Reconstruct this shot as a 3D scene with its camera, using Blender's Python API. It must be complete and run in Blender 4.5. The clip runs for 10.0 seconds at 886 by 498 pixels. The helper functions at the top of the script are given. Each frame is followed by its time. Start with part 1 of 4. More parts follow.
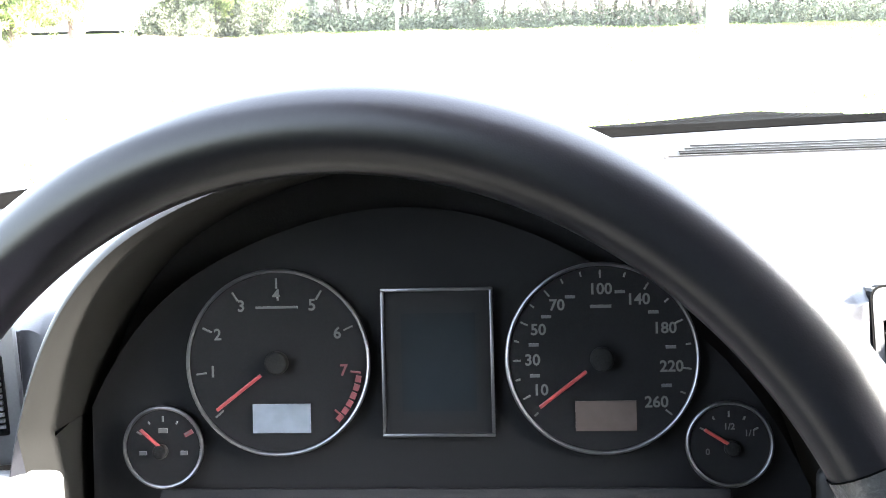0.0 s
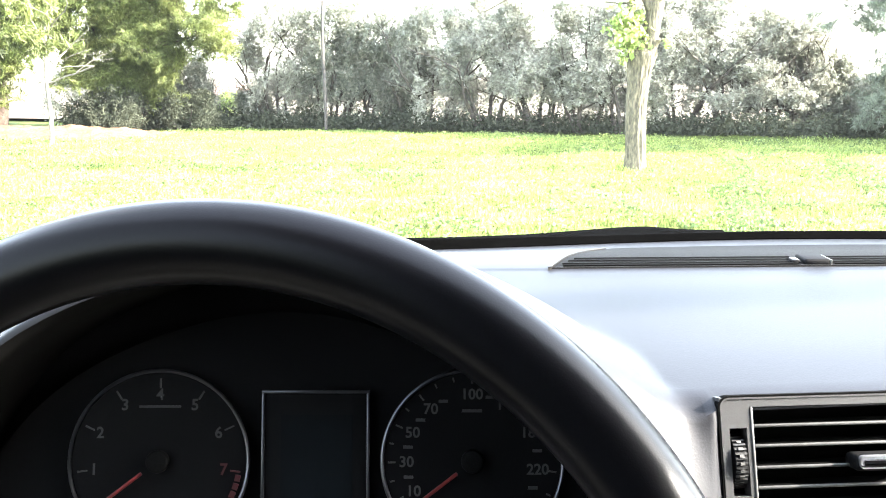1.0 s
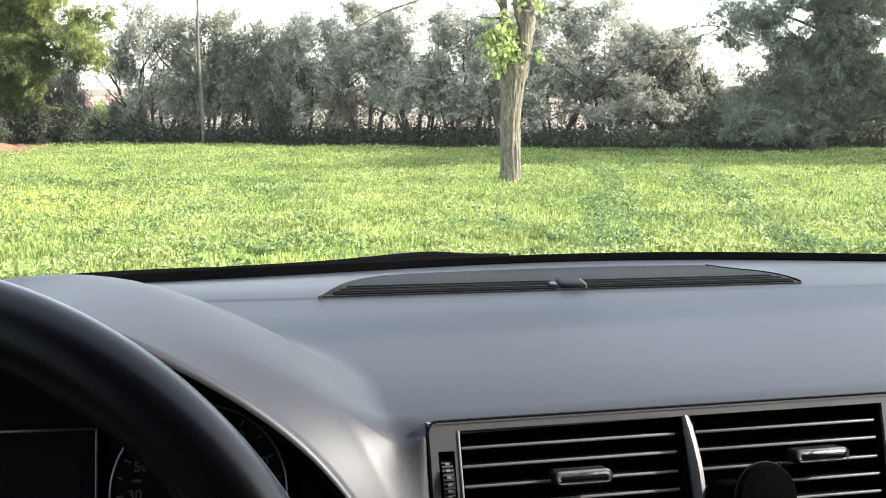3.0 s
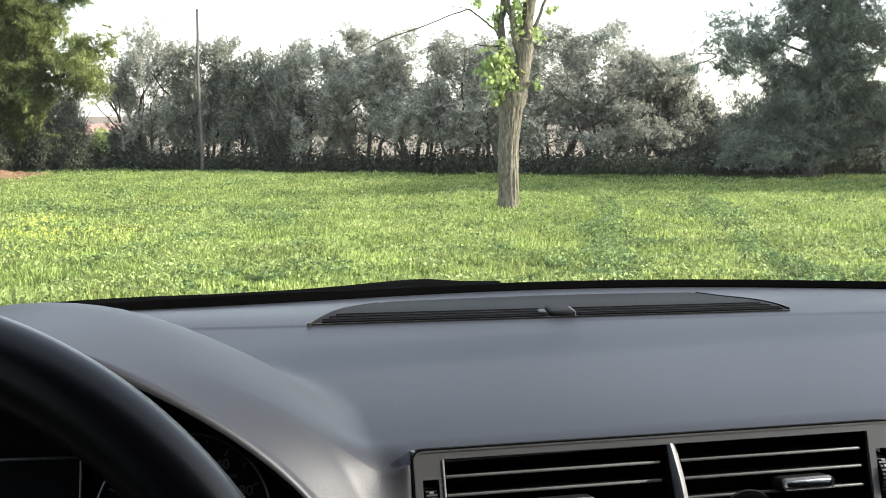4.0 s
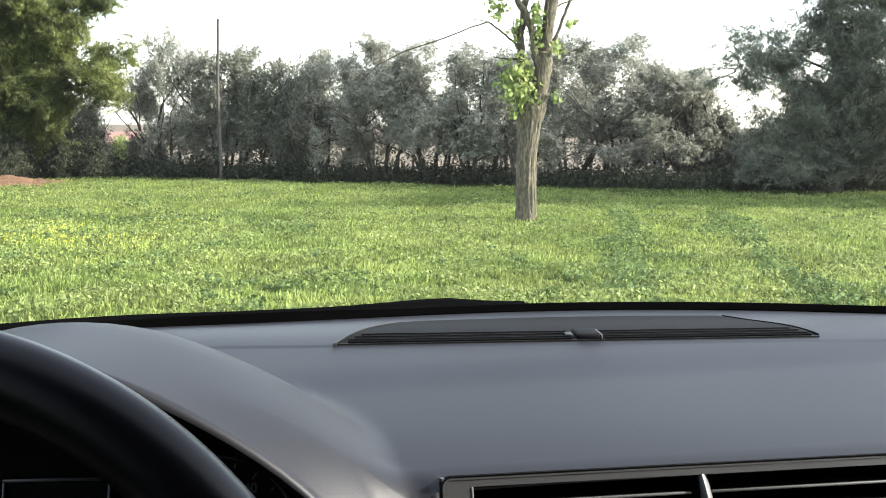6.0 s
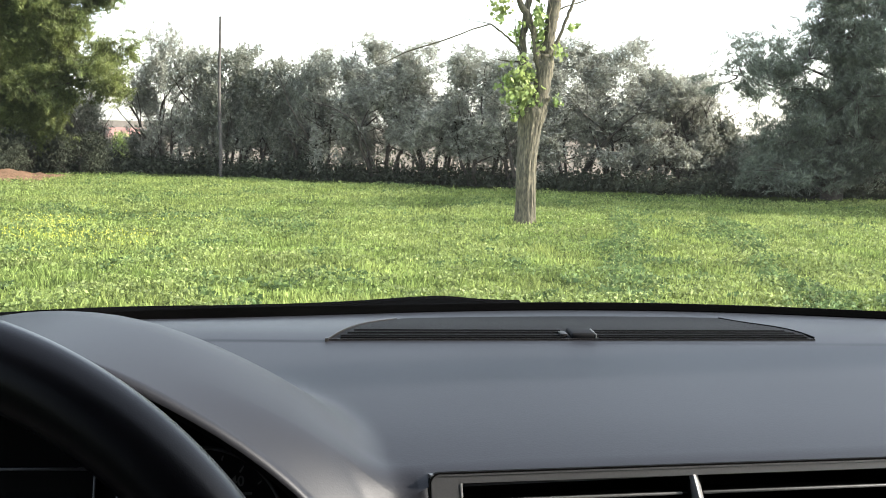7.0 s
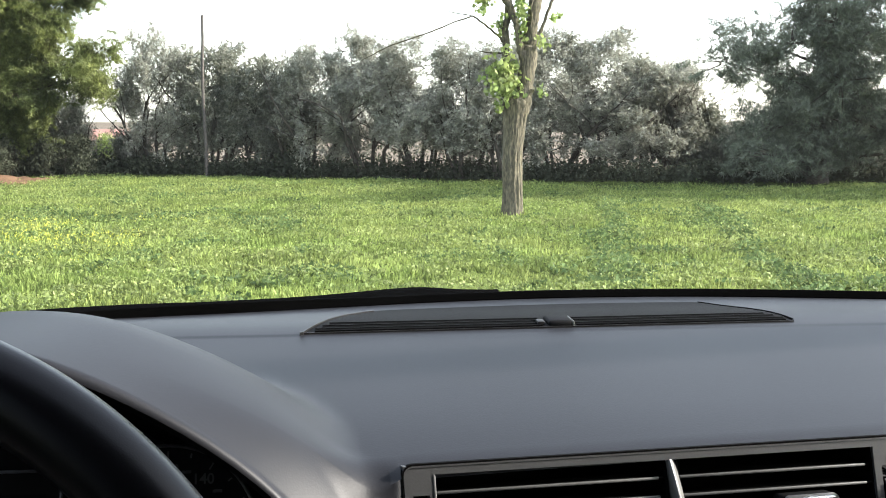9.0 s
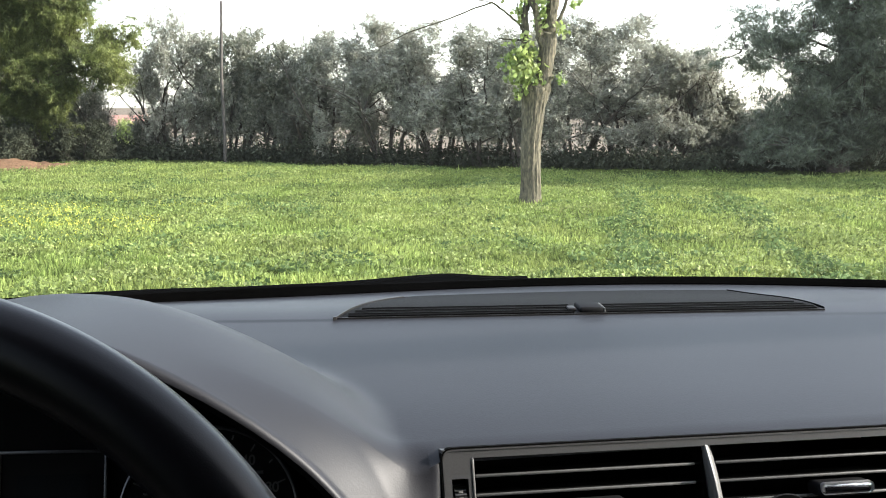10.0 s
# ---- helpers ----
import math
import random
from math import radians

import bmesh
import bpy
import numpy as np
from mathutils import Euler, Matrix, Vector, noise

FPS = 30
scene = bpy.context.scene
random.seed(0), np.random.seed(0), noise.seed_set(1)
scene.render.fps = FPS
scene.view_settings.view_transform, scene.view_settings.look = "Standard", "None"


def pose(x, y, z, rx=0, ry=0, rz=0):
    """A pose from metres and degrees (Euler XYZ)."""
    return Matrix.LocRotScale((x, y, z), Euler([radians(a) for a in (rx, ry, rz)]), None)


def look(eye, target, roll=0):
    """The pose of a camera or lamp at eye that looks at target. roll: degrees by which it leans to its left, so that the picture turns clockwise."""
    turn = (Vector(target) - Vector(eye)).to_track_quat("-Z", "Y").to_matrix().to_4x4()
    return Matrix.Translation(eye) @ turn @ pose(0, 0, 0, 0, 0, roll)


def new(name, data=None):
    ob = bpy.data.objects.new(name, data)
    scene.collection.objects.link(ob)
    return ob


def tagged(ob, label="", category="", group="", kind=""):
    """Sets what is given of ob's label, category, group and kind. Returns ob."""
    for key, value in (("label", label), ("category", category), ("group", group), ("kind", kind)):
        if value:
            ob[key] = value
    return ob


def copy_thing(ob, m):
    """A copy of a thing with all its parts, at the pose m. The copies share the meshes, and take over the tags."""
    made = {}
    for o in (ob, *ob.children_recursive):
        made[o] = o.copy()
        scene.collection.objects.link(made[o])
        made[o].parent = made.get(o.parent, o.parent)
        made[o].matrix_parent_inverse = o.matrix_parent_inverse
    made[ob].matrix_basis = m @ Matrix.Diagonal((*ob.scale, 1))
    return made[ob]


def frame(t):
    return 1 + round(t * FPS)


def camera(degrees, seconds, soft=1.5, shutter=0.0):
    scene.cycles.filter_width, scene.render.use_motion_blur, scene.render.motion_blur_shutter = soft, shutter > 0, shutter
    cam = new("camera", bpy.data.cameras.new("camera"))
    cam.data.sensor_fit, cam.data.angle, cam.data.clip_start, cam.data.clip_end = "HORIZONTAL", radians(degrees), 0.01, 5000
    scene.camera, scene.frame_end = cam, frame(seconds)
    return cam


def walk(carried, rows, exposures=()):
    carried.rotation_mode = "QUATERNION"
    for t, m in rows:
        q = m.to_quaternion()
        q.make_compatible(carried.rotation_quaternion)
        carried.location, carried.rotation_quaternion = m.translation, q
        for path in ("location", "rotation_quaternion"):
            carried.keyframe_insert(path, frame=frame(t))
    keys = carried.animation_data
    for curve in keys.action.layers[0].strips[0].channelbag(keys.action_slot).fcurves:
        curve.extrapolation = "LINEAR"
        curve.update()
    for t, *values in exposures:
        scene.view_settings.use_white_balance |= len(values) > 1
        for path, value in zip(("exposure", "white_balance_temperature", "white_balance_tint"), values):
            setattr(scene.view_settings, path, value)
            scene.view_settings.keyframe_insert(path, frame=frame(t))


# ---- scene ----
cam = camera(47.0, 10.0, soft=1.0)

PATH = [
    (0, (0.052, 0.197, 1.098), (-0.125, 2.119, 0.575), -2.7),
    (0.5, (0.057, 0.178, 1.104), (-0.072, 2.132, 0.701), -1.4),
    (1, (0.078, 0.169, 1.109), (0.051, 2.14, 0.771), -0.3),
    (1.2, (0.093, 0.161, 1.105), (0.124, 2.134, 0.775), 0.7),
    (1.5, (0.12, 0.142, 1.107), (0.215, 2.112, 0.777), 0.7),
    (2, (0.134, 0.135, 1.099), (0.304, 2.098, 0.756), 0.4),
    (2.5, (0.138, 0.134, 1.102), (0.315, 2.096, 0.752), 0.3),
    (3, (0.17, 0.138, 1.128), (0.365, 2.104, 0.811), -0.2),
    (3.2, (0.192, 0.142, 1.135), (0.409, 2.108, 0.837), -0.6),
    (4.3, (0.173, 0.133, 1.128), (0.363, 2.106, 0.864), -0.2),
    (4.5, (0.172, 0.134, 1.13), (0.345, 2.108, 0.858), -0.8),
    (5, (0.171, 0.134, 1.138), (0.337, 2.109, 0.868), -0.9),
    (5.5, (0.169, 0.137, 1.138), (0.334, 2.115, 0.892), -0.4),
    (7, (0.173, 0.144, 1.132), (0.342, 2.122, 0.892), 1.4),
    (7.5, (0.176, 0.148, 1.131), (0.347, 2.126, 0.895), 1.2),
    (8, (0.178, 0.149, 1.131), (0.348, 2.128, 0.892), 0.9),
    (8.5, (0.187, 0.151, 1.131), (0.362, 2.129, 0.886), 0.1),
    (9, (0.186, 0.151, 1.128), (0.376, 2.126, 0.876), 0.0),
    (9.5, (0.171, 0.147, 1.126), (0.344, 2.122, 0.86), 0.3),
    (10, (0.173, 0.147, 1.128), (0.33, 2.121, 0.851), 0.2),
]
EXPOSURES = [(0.0, 6.2), (0.4, 6.0), (0.8, 4.7), (1.0, 4.08), (1.3, 3.58), (1.6, 3.24), (2.0, 2.90), (2.5, 2.80), (3.0, 2.6), (3.4, 2.35), (4.3, 2.06), (10.0, 1.98)]
walk(cam, [(t, look(eye, goal, lean)) for t, eye, goal, lean in PATH], EXPOSURES)

# ---- world and sun ----
SUN_AZ, SUN_EL = radians(96), radians(29)           # to the right of straight ahead, above the horizon
to_sun = Vector((math.sin(SUN_AZ) * math.cos(SUN_EL), math.cos(SUN_AZ) * math.cos(SUN_EL), math.sin(SUN_EL)))
world = bpy.data.worlds.new("sky")
world.use_nodes = True
scene.world = world
sky = world.node_tree.nodes.new("ShaderNodeTexSky")
sky.sky_type = "NISHITA"
sky.sun_disc = False
sky.sun_elevation, sky.sun_rotation = SUN_EL, SUN_AZ
sky.air_density, sky.dust_density, sky.ozone_density = 1.0, 1.2, 0.8
background = world.node_tree.nodes["Background"]
background.inputs["Strength"].default_value = 0.20
haze = world.node_tree.nodes.new("ShaderNodeHueSaturation")      # thin white haze over the whole sky
haze.inputs["Saturation"].default_value = 0.5
world.node_tree.links.new(sky.outputs["Color"], haze.inputs["Color"])
world.node_tree.links.new(haze.outputs["Color"], background.inputs["Color"])
sun = new("sun", bpy.data.lights.new("sun", "SUN"))
sun.data.energy, sun.data.angle, sun.data.color = 3.6, radians(1.5), (1.0, 0.94, 0.85)
sun.matrix_world = look(to_sun * 50, (0, 0, 0))


# ---- materials ----
def material(name, color, rough=0.6, metal=0.0, grain=0.0, grain_scale=400.0, blotch=0.0, blotch_scale=6.0,
             bump=0.0, bump_scale=600.0, random_tint=0.0, island=0.0, spec=0.5, second=None, translucent=0.0, stretch=1.0):
    """A procedural surface: base colour varied at two scales, with fine relief."""
    m = bpy.data.materials.new(name)
    m.use_nodes = True
    nodes, links = m.node_tree.nodes, m.node_tree.links
    shader = nodes["Principled BSDF"]
    shader.inputs["Roughness"].default_value = rough
    shader.inputs["Metallic"].default_value = metal
    shader.inputs["Specular IOR Level"].default_value = spec
    place = nodes.new("ShaderNodeTexCoord").outputs["Object"]
    if stretch != 1.0:
        long = nodes.new("ShaderNodeMapping")
        long.inputs["Scale"].default_value = (1, 1, 1 / stretch)
        links.new(place, long.inputs["Vector"])
        place = long.outputs["Vector"]

    def value_noise(scale, detail=3.0):
        n = nodes.new("ShaderNodeTexNoise")
        n.inputs["Scale"].default_value, n.inputs["Detail"].default_value = scale, detail
        links.new(place, n.inputs["Vector"])
        return n.outputs["Fac"]

    def mixed(a, b, factor):
        mix = nodes.new("ShaderNodeMix")
        mix.data_type = "RGBA"
        links.new(factor, mix.inputs["Factor"])
        for socket, v in ((mix.inputs["A"], a), (mix.inputs["B"], b)):
            if isinstance(v, tuple):
                socket.default_value = (*v, 1)
            else:
                links.new(v, socket)
        return mix.outputs["Result"]

    def ranged(source, lo, hi, a=0.3, b=0.7):
        r = nodes.new("ShaderNodeMapRange")
        r.inputs["From Min"].default_value, r.inputs["From Max"].default_value = a, b
        r.inputs["To Min"].default_value, r.inputs["To Max"].default_value = lo, hi
        links.new(source, r.inputs["Value"])
        return r.outputs["Result"]

    def scaled(base, factor):
        sc = nodes.new("ShaderNodeVectorMath")
        sc.operation = "SCALE"
        if isinstance(base, tuple):
            sc.inputs[0].default_value = base
        else:
            links.new(base, sc.inputs[0])
        links.new(factor, sc.inputs["Scale"])
        return sc.outputs["Vector"]

    out = tuple(color)
    if second:
        out = mixed(out, tuple(second), ranged(value_noise(blotch_scale), 0, 1, 0.38, 0.62))
    if blotch:
        out = scaled(out, ranged(value_noise(blotch_scale * 1.7), 1 - blotch, 1 + blotch))
    if grain:
        out = scaled(out, ranged(value_noise(grain_scale, 2.0), 1 - grain, 1 + grain))
    if random_tint:
        info = nodes.new("ShaderNodeObjectInfo")
        out = scaled(out, ranged(info.outputs["Random"], 1 - random_tint, 1 + random_tint, 0, 1))
    if island:
        geo = nodes.new("ShaderNodeNewGeometry")
        out = scaled(out, ranged(geo.outputs["Random Per Island"], 1 - island, 1 + island, 0, 1))
    if isinstance(out, tuple):
        shader.inputs["Base Color"].default_value = (*out, 1)
    else:
        links.new(out, shader.inputs["Base Color"])
    if bump:
        b = nodes.new("ShaderNodeBump")
        b.inputs["Strength"].default_value, b.inputs["Distance"].default_value = bump, 0.5 / bump_scale
        links.new(value_noise(bump_scale, 2.0), b.inputs["Height"])
        links.new(b.outputs["Normal"], shader.inputs["Normal"])
    if translucent:
        t = nodes.new("ShaderNodeBsdfTranslucent")
        if isinstance(out, tuple):
            t.inputs["Color"].default_value = (*out, 1)
        else:
            links.new(out, t.inputs["Color"])
        add = nodes.new("ShaderNodeMixShader")
        add.inputs["Fac"].default_value = translucent
        links.new(shader.outputs["BSDF"], add.inputs[1])
        links.new(t.outputs["BSDF"], add.inputs[2])
        links.new(add.outputs["Shader"], nodes["Material Output"].inputs["Surface"])
    return m


M = dict(
    dash=material("dash_plastic", (0.0124, 0.0116, 0.0116), 0.42, spec=0.17, grain=0.12, grain_scale=900, blotch=0.06, blotch_scale=4, bump=0.12, bump_scale=1100),
    hood=material("hood_plastic", (0.0112, 0.0116, 0.0140), 0.45, spec=0.175, grain=0.12, grain_scale=900, blotch=0.06, blotch_scale=4, bump=0.12, bump_scale=800),
    trim=material("soft_black_trim", (0.0045, 0.0045, 0.005), 0.7, spec=0.08, grain=0.15, grain_scale=700, blotch=0.1, bump=0.2, bump_scale=900),
    grille=material("grille_plastic", (0.0050, 0.0050, 0.0051), 0.65, grain=0.5, grain_scale=1000, blotch=0.1, spec=0.05, bump=0.5, bump_scale=1100),
    # paler vent plastic, paints sunlight on chamfers, the middle bar and the cap
    edge=material("sunlit_vent_edge", (0.095, 0.095, 0.092), 0.4, spec=0.4, grain=0.06, grain_scale=900, blotch=0.05),
    vent=material("vent_plastic", (0.037, 0.0372, 0.0376), 0.45, spec=0.35, grain=0.08, grain_scale=800, blotch=0.05, bump=0.12, bump_scale=1200),
    slat=material("slat_plastic", (0.018, 0.018, 0.018), 0.42, spec=0.35, grain=0.08, grain_scale=800),
    # paler than the slats, for the light on their front edges
    slat_edge=material("lit_slat_edge_plastic", (0.060, 0.060, 0.059), 0.42, spec=0.4, grain=0.08, grain_scale=800),
    gloss=material("gloss_black", (0.004, 0.004, 0.0045), 0.12, spec=0.5, blotch=0.1, blotch_scale=60),
    faint_paint=material("pale_print", (0.045, 0.045, 0.043), 0.6, blotch=0.15, blotch_scale=300),
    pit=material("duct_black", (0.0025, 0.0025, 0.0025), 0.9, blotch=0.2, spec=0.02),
    chrome=material("satin_chrome", (0.78, 0.78, 0.80), 0.36, metal=1.0, blotch=0.08, blotch_scale=30),
    leather=material("wheel_leather", (0.0016, 0.0016, 0.0024), 0.30, grain=0.2, grain_scale=900, blotch=0.15, blotch_scale=14, bump=0.12, bump_scale=1600, spec=0.16),
    leather_hole=material("perforated_leather", (0.010, 0.010, 0.011), 0.32, grain=0.35, grain_scale=700, bump=0.5, bump_scale=900),
    rubber=material("black_rubber", (0.0014, 0.0014, 0.0014), 0.9, grain=0.2, grain_scale=300, blotch=0.15, spec=0.0),
    face=material("dial_face", (0.004, 0.004, 0.0045), 0.6, spec=0.07, grain=0.1, grain_scale=900, blotch=0.1),
    ring=material("dial_ring", (0.11, 0.11, 0.115), 0.34, metal=1.0, blotch=0.06, blotch_scale=60),
    mark=material("dial_mark", (0.038, 0.037, 0.036), 0.5, grain=0.05),
    faint=material("dial_faint_mark", (0.026, 0.026, 0.028), 0.5, grain=0.05),
    red=material("needle_red", (0.13, 0.006, 0.006), 0.5, grain=0.05),
    dark_red=material("scale_red", (0.06, 0.006, 0.007), 0.5, grain=0.05),
    lcd=material("lcd_glass", (0.005, 0.0065, 0.008), 0.25, spec=0.12, blotch=0.15, blotch_scale=40),
    lcd_light=material("lcd_pale", (0.065, 0.076, 0.092), 0.5, spec=0.2, blotch=0.12, blotch_scale=60),
    lcd_warm=material("lcd_amber_dark", (0.034, 0.025, 0.022), 0.5, spec=0.2, blotch=0.12, blotch_scale=60),
    cloth=material("headliner", (0.22, 0.215, 0.205), 0.9, grain=0.1, grain_scale=300, blotch=0.05),
    cabin=material("cabin_lining", (0.050, 0.050, 0.050), 0.85, grain=0.15, grain_scale=250, blotch=0.1),
    side_trim=material("grey_trim_panel", (0.0055, 0.0055, 0.0058), 0.6, spec=0.12, blotch=0.08, blotch_scale=20),
    # black lowered further for the shade inside the instrument hood
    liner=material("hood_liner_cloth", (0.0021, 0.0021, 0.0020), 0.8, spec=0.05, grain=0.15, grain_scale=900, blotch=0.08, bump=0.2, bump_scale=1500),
    silver=material("silver_panel", (0.06, 0.06, 0.065), 0.35, metal=0.4, blotch=0.06, blotch_scale=20),
    soil=material("field_soil", (0.040, 0.052, 0.016), 0.95, spec=0.03, grain=0.35, grain_scale=60, blotch=0.3, blotch_scale=0.7, second=(0.070, 0.092, 0.024), bump=0.8, bump_scale=40),
    earth=material("red_earth", (0.140, 0.086, 0.054), 0.95, spec=0.05, grain=0.3, grain_scale=40, blotch=0.25, blotch_scale=3, bump=0.8, bump_scale=25),
    grass=material("grass_blade", (0.180, 0.236, 0.066), 0.6, spec=0.12, island=0.45, blotch=0.30, blotch_scale=0.6, second=(0.240, 0.285, 0.088), translucent=0.42),
    herb=material("herb_leaf", (0.158, 0.208, 0.064), 0.55, spec=0.2, island=0.45, blotch=0.25, blotch_scale=0.8, second=(0.225, 0.264, 0.090), translucent=0.40),
    weed=material("weed_leaf", (0.096, 0.142, 0.052), 0.65, spec=0.12, island=0.3, blotch=0.2, blotch_scale=0.7, translucent=0.35),
    flower=material("yellow_flower", (0.46, 0.47, 0.06), 0.6, island=0.2, translucent=0.3),
    bark=material("trunk_bark", (0.108, 0.094, 0.060), 0.9, grain=0.4, grain_scale=70, blotch=0.2, blotch_scale=30, second=(0.052, 0.046, 0.029), bump=1.0, bump_scale=45, stretch=3.5),
    bark_dark=material("dark_bark", (0.060, 0.050, 0.040), 0.95, grain=0.3, grain_scale=30, blotch=0.25, blotch_scale=5, bump=0.9, bump_scale=20),
    bark_pine=material("pine_bark", (0.055, 0.038, 0.028), 0.95, grain=0.35, grain_scale=22, blotch=0.3, blotch_scale=5, bump=1.0, bump_scale=16),
    bark_pale=material("pale_bark", (0.17, 0.155, 0.13), 0.85, grain=0.25, grain_scale=30, blotch=0.2, blotch_scale=8, bump=0.5, bump_scale=30),
    olive=material("olive_leaf", (0.315, 0.312, 0.258), 0.5, island=0.42, blotch=0.15, blotch_scale=0.9, second=(0.230, 0.235, 0.190), translucent=0.42),
    laurel=material("dark_shrub_leaf", (0.200, 0.205, 0.160), 0.5, island=0.40, blotch=0.2, blotch_scale=0.9, translucent=0.40),
    # leaf colour darkened for the shade under the row of trees
    shade_leaf=material("shaded_undergrowth_leaf", (0.055, 0.060, 0.042), 0.9, island=0.35, blotch=0.25, blotch_scale=0.9, translucent=0.2, spec=0.0),
    pine=material("pine_needle", (0.098, 0.122, 0.036), 0.6, island=0.55, blotch=0.35, blotch_scale=0.9, second=(0.165, 0.188, 0.055), translucent=0.42),
    pine_dark=material("dark_pine_needle", (0.130, 0.148, 0.108), 0.6, island=0.4, blotch=0.25, blotch_scale=0.8, translucent=0.35),
    mulberry=material("mulberry_leaf", (0.17, 0.24, 0.070), 0.5, island=0.4, blotch=0.15, blotch_scale=3, second=(0.27, 0.32, 0.11), translucent=0.45),
    plaster=material("house_plaster", (0.62, 0.58, 0.52), 0.9, grain=0.08, grain_scale=8, blotch=0.1, blotch_scale=0.8),
    tile=material("roof_tile", (0.24, 0.125, 0.10), 0.85, grain=0.2, grain_scale=6, blotch=0.2, blotch_scale=1.0),
    timber=material("weathered_pole", (0.075, 0.066, 0.058), 0.9, grain=0.3, grain_scale=25, blotch=0.2, blotch_scale=3, bump=0.5, bump_scale=25),
    far=material("far_ground", (0.13, 0.108, 0.085), 0.95, spec=0.03, grain=0.2, grain_scale=1.0, blotch=0.25, blotch_scale=0.06),
)

glass = bpy.data.materials.new("windshield_glass")
glass.use_nodes = True
gn, gl = glass.node_tree.nodes, glass.node_tree.links
gn.remove(gn["Principled BSDF"])
clear, gloss, both, fresnel = (gn.new(k) for k in ("ShaderNodeBsdfTransparent", "ShaderNodeBsdfGlossy", "ShaderNodeMixShader", "ShaderNodeFresnel"))
clear.inputs["Color"].default_value = (0.93, 0.95, 0.94, 1)
gloss.inputs["Roughness"].default_value = 0.02
fresnel.inputs["IOR"].default_value = 1.22
gl.new(fresnel.outputs["Fac"], both.inputs["Fac"])
gl.new(clear.outputs["BSDF"], both.inputs[1])
gl.new(gloss.outputs["BSDF"], both.inputs[2])
gl.new(both.outputs["Shader"], gn["Material Output"].inputs["Surface"])
veiled = glass.copy()                               # thin pale veil on the windshield, standing in for glare haze over the trees
veiled.name = "dusty_windshield_glass"
dn, dl = veiled.node_tree.nodes, veiled.node_tree.links
film_mix, veil, veil_noise, amount = (dn.new(k) for k in ("ShaderNodeMixShader", "ShaderNodeBsdfTranslucent", "ShaderNodeTexNoise", "ShaderNodeMapRange"))
veil.inputs["Color"].default_value = (0.80, 0.82, 0.85, 1)
veil_noise.inputs["Scale"].default_value = 3.0
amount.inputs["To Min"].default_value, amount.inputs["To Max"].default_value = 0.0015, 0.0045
dl.new(veil_noise.outputs["Fac"], amount.inputs["Value"])
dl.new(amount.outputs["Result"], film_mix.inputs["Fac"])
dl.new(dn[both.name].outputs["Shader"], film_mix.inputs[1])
dl.new(veil.outputs["BSDF"], film_mix.inputs[2])
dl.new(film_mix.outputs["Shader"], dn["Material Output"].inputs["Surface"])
tinted = glass.copy()
tinted.name = "tinted_side_glass"
# left glass made darker than the right, to dim light reaching the instruments
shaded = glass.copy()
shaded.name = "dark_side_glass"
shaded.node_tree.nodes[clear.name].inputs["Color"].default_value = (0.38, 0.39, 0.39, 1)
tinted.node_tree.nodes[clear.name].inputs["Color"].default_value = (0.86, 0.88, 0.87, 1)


# ---- builders ----
def finish(bm, name, mat, parent=None, label="", smooth=True, matrix=None):
    mesh = bpy.data.meshes.new(name)
    bm.normal_update()
    bm.to_mesh(mesh)
    bm.free()
    return link(mesh, name, mat, parent, label, smooth, matrix)


def link(mesh, name, mat, parent=None, label="", smooth=True, matrix=None):
    mesh.materials.append(mat)
    if smooth:
        mesh.polygons.foreach_set("use_smooth", [True] * len(mesh.polygons))
        mesh.set_sharp_from_angle(angle=radians(38))
    ob = new(name, mesh)
    if parent:
        ob.parent = parent
    if matrix is not None:
        ob.matrix_basis = matrix
    if label:
        ob["label"] = label
    return ob


def part(name, bm, mat, parent, label="", smooth=True, matrix=None):
    return finish(bm, name, mat, parent, label, smooth, matrix)


def raw(name, verts, faces, mat, parent=None, label="", smooth=False, matrix=None):
    mesh = bpy.data.meshes.new(name)
    mesh.from_pydata(verts, [], faces)
    mesh.update()
    return link(mesh, name, mat, parent, label, smooth, matrix)


def holder(name, m=None):
    ob = new(name)
    ob.empty_display_size = 0.05
    if m is not None:
        ob.matrix_basis = m
    return ob


def box(bm, size, m=None, bevel=0.0, segments=2):
    made = bmesh.ops.create_cube(bm, size=1.0)["verts"]
    bmesh.ops.scale(bm, vec=size, verts=made)
    if bevel:
        edges = list({e for v in made for e in v.link_edges})
        made = bmesh.ops.bevel(bm, geom=edges, offset=bevel, segments=segments, profile=0.5, affect="EDGES")["verts"]
        made = list({v for f in bm.faces for v in f.verts if v in set(made)})
    if m is not None:
        bmesh.ops.transform(bm, matrix=m, verts=made)
    return made


def boxed(size, m=None, bevel=0.0, segments=2):
    bm = bmesh.new()
    box(bm, size, None, bevel, segments)
    if m is not None:
        bmesh.ops.transform(bm, matrix=m, verts=bm.verts)
    return bm


def grid_mesh(rows, close=False):
    """A bmesh sheet through rows of points, all of one length. close: joins each row's ends."""
    bm = bmesh.new()
    vs = [[bm.verts.new(p) for p in row] for row in rows]
    n = len(rows[0])
    for a, b in zip(vs, vs[1:]):
        for i in range(n if close else n - 1):
            j = (i + 1) % n
            bm.faces.new((a[i], a[j], b[j], b[i]))
    return bm


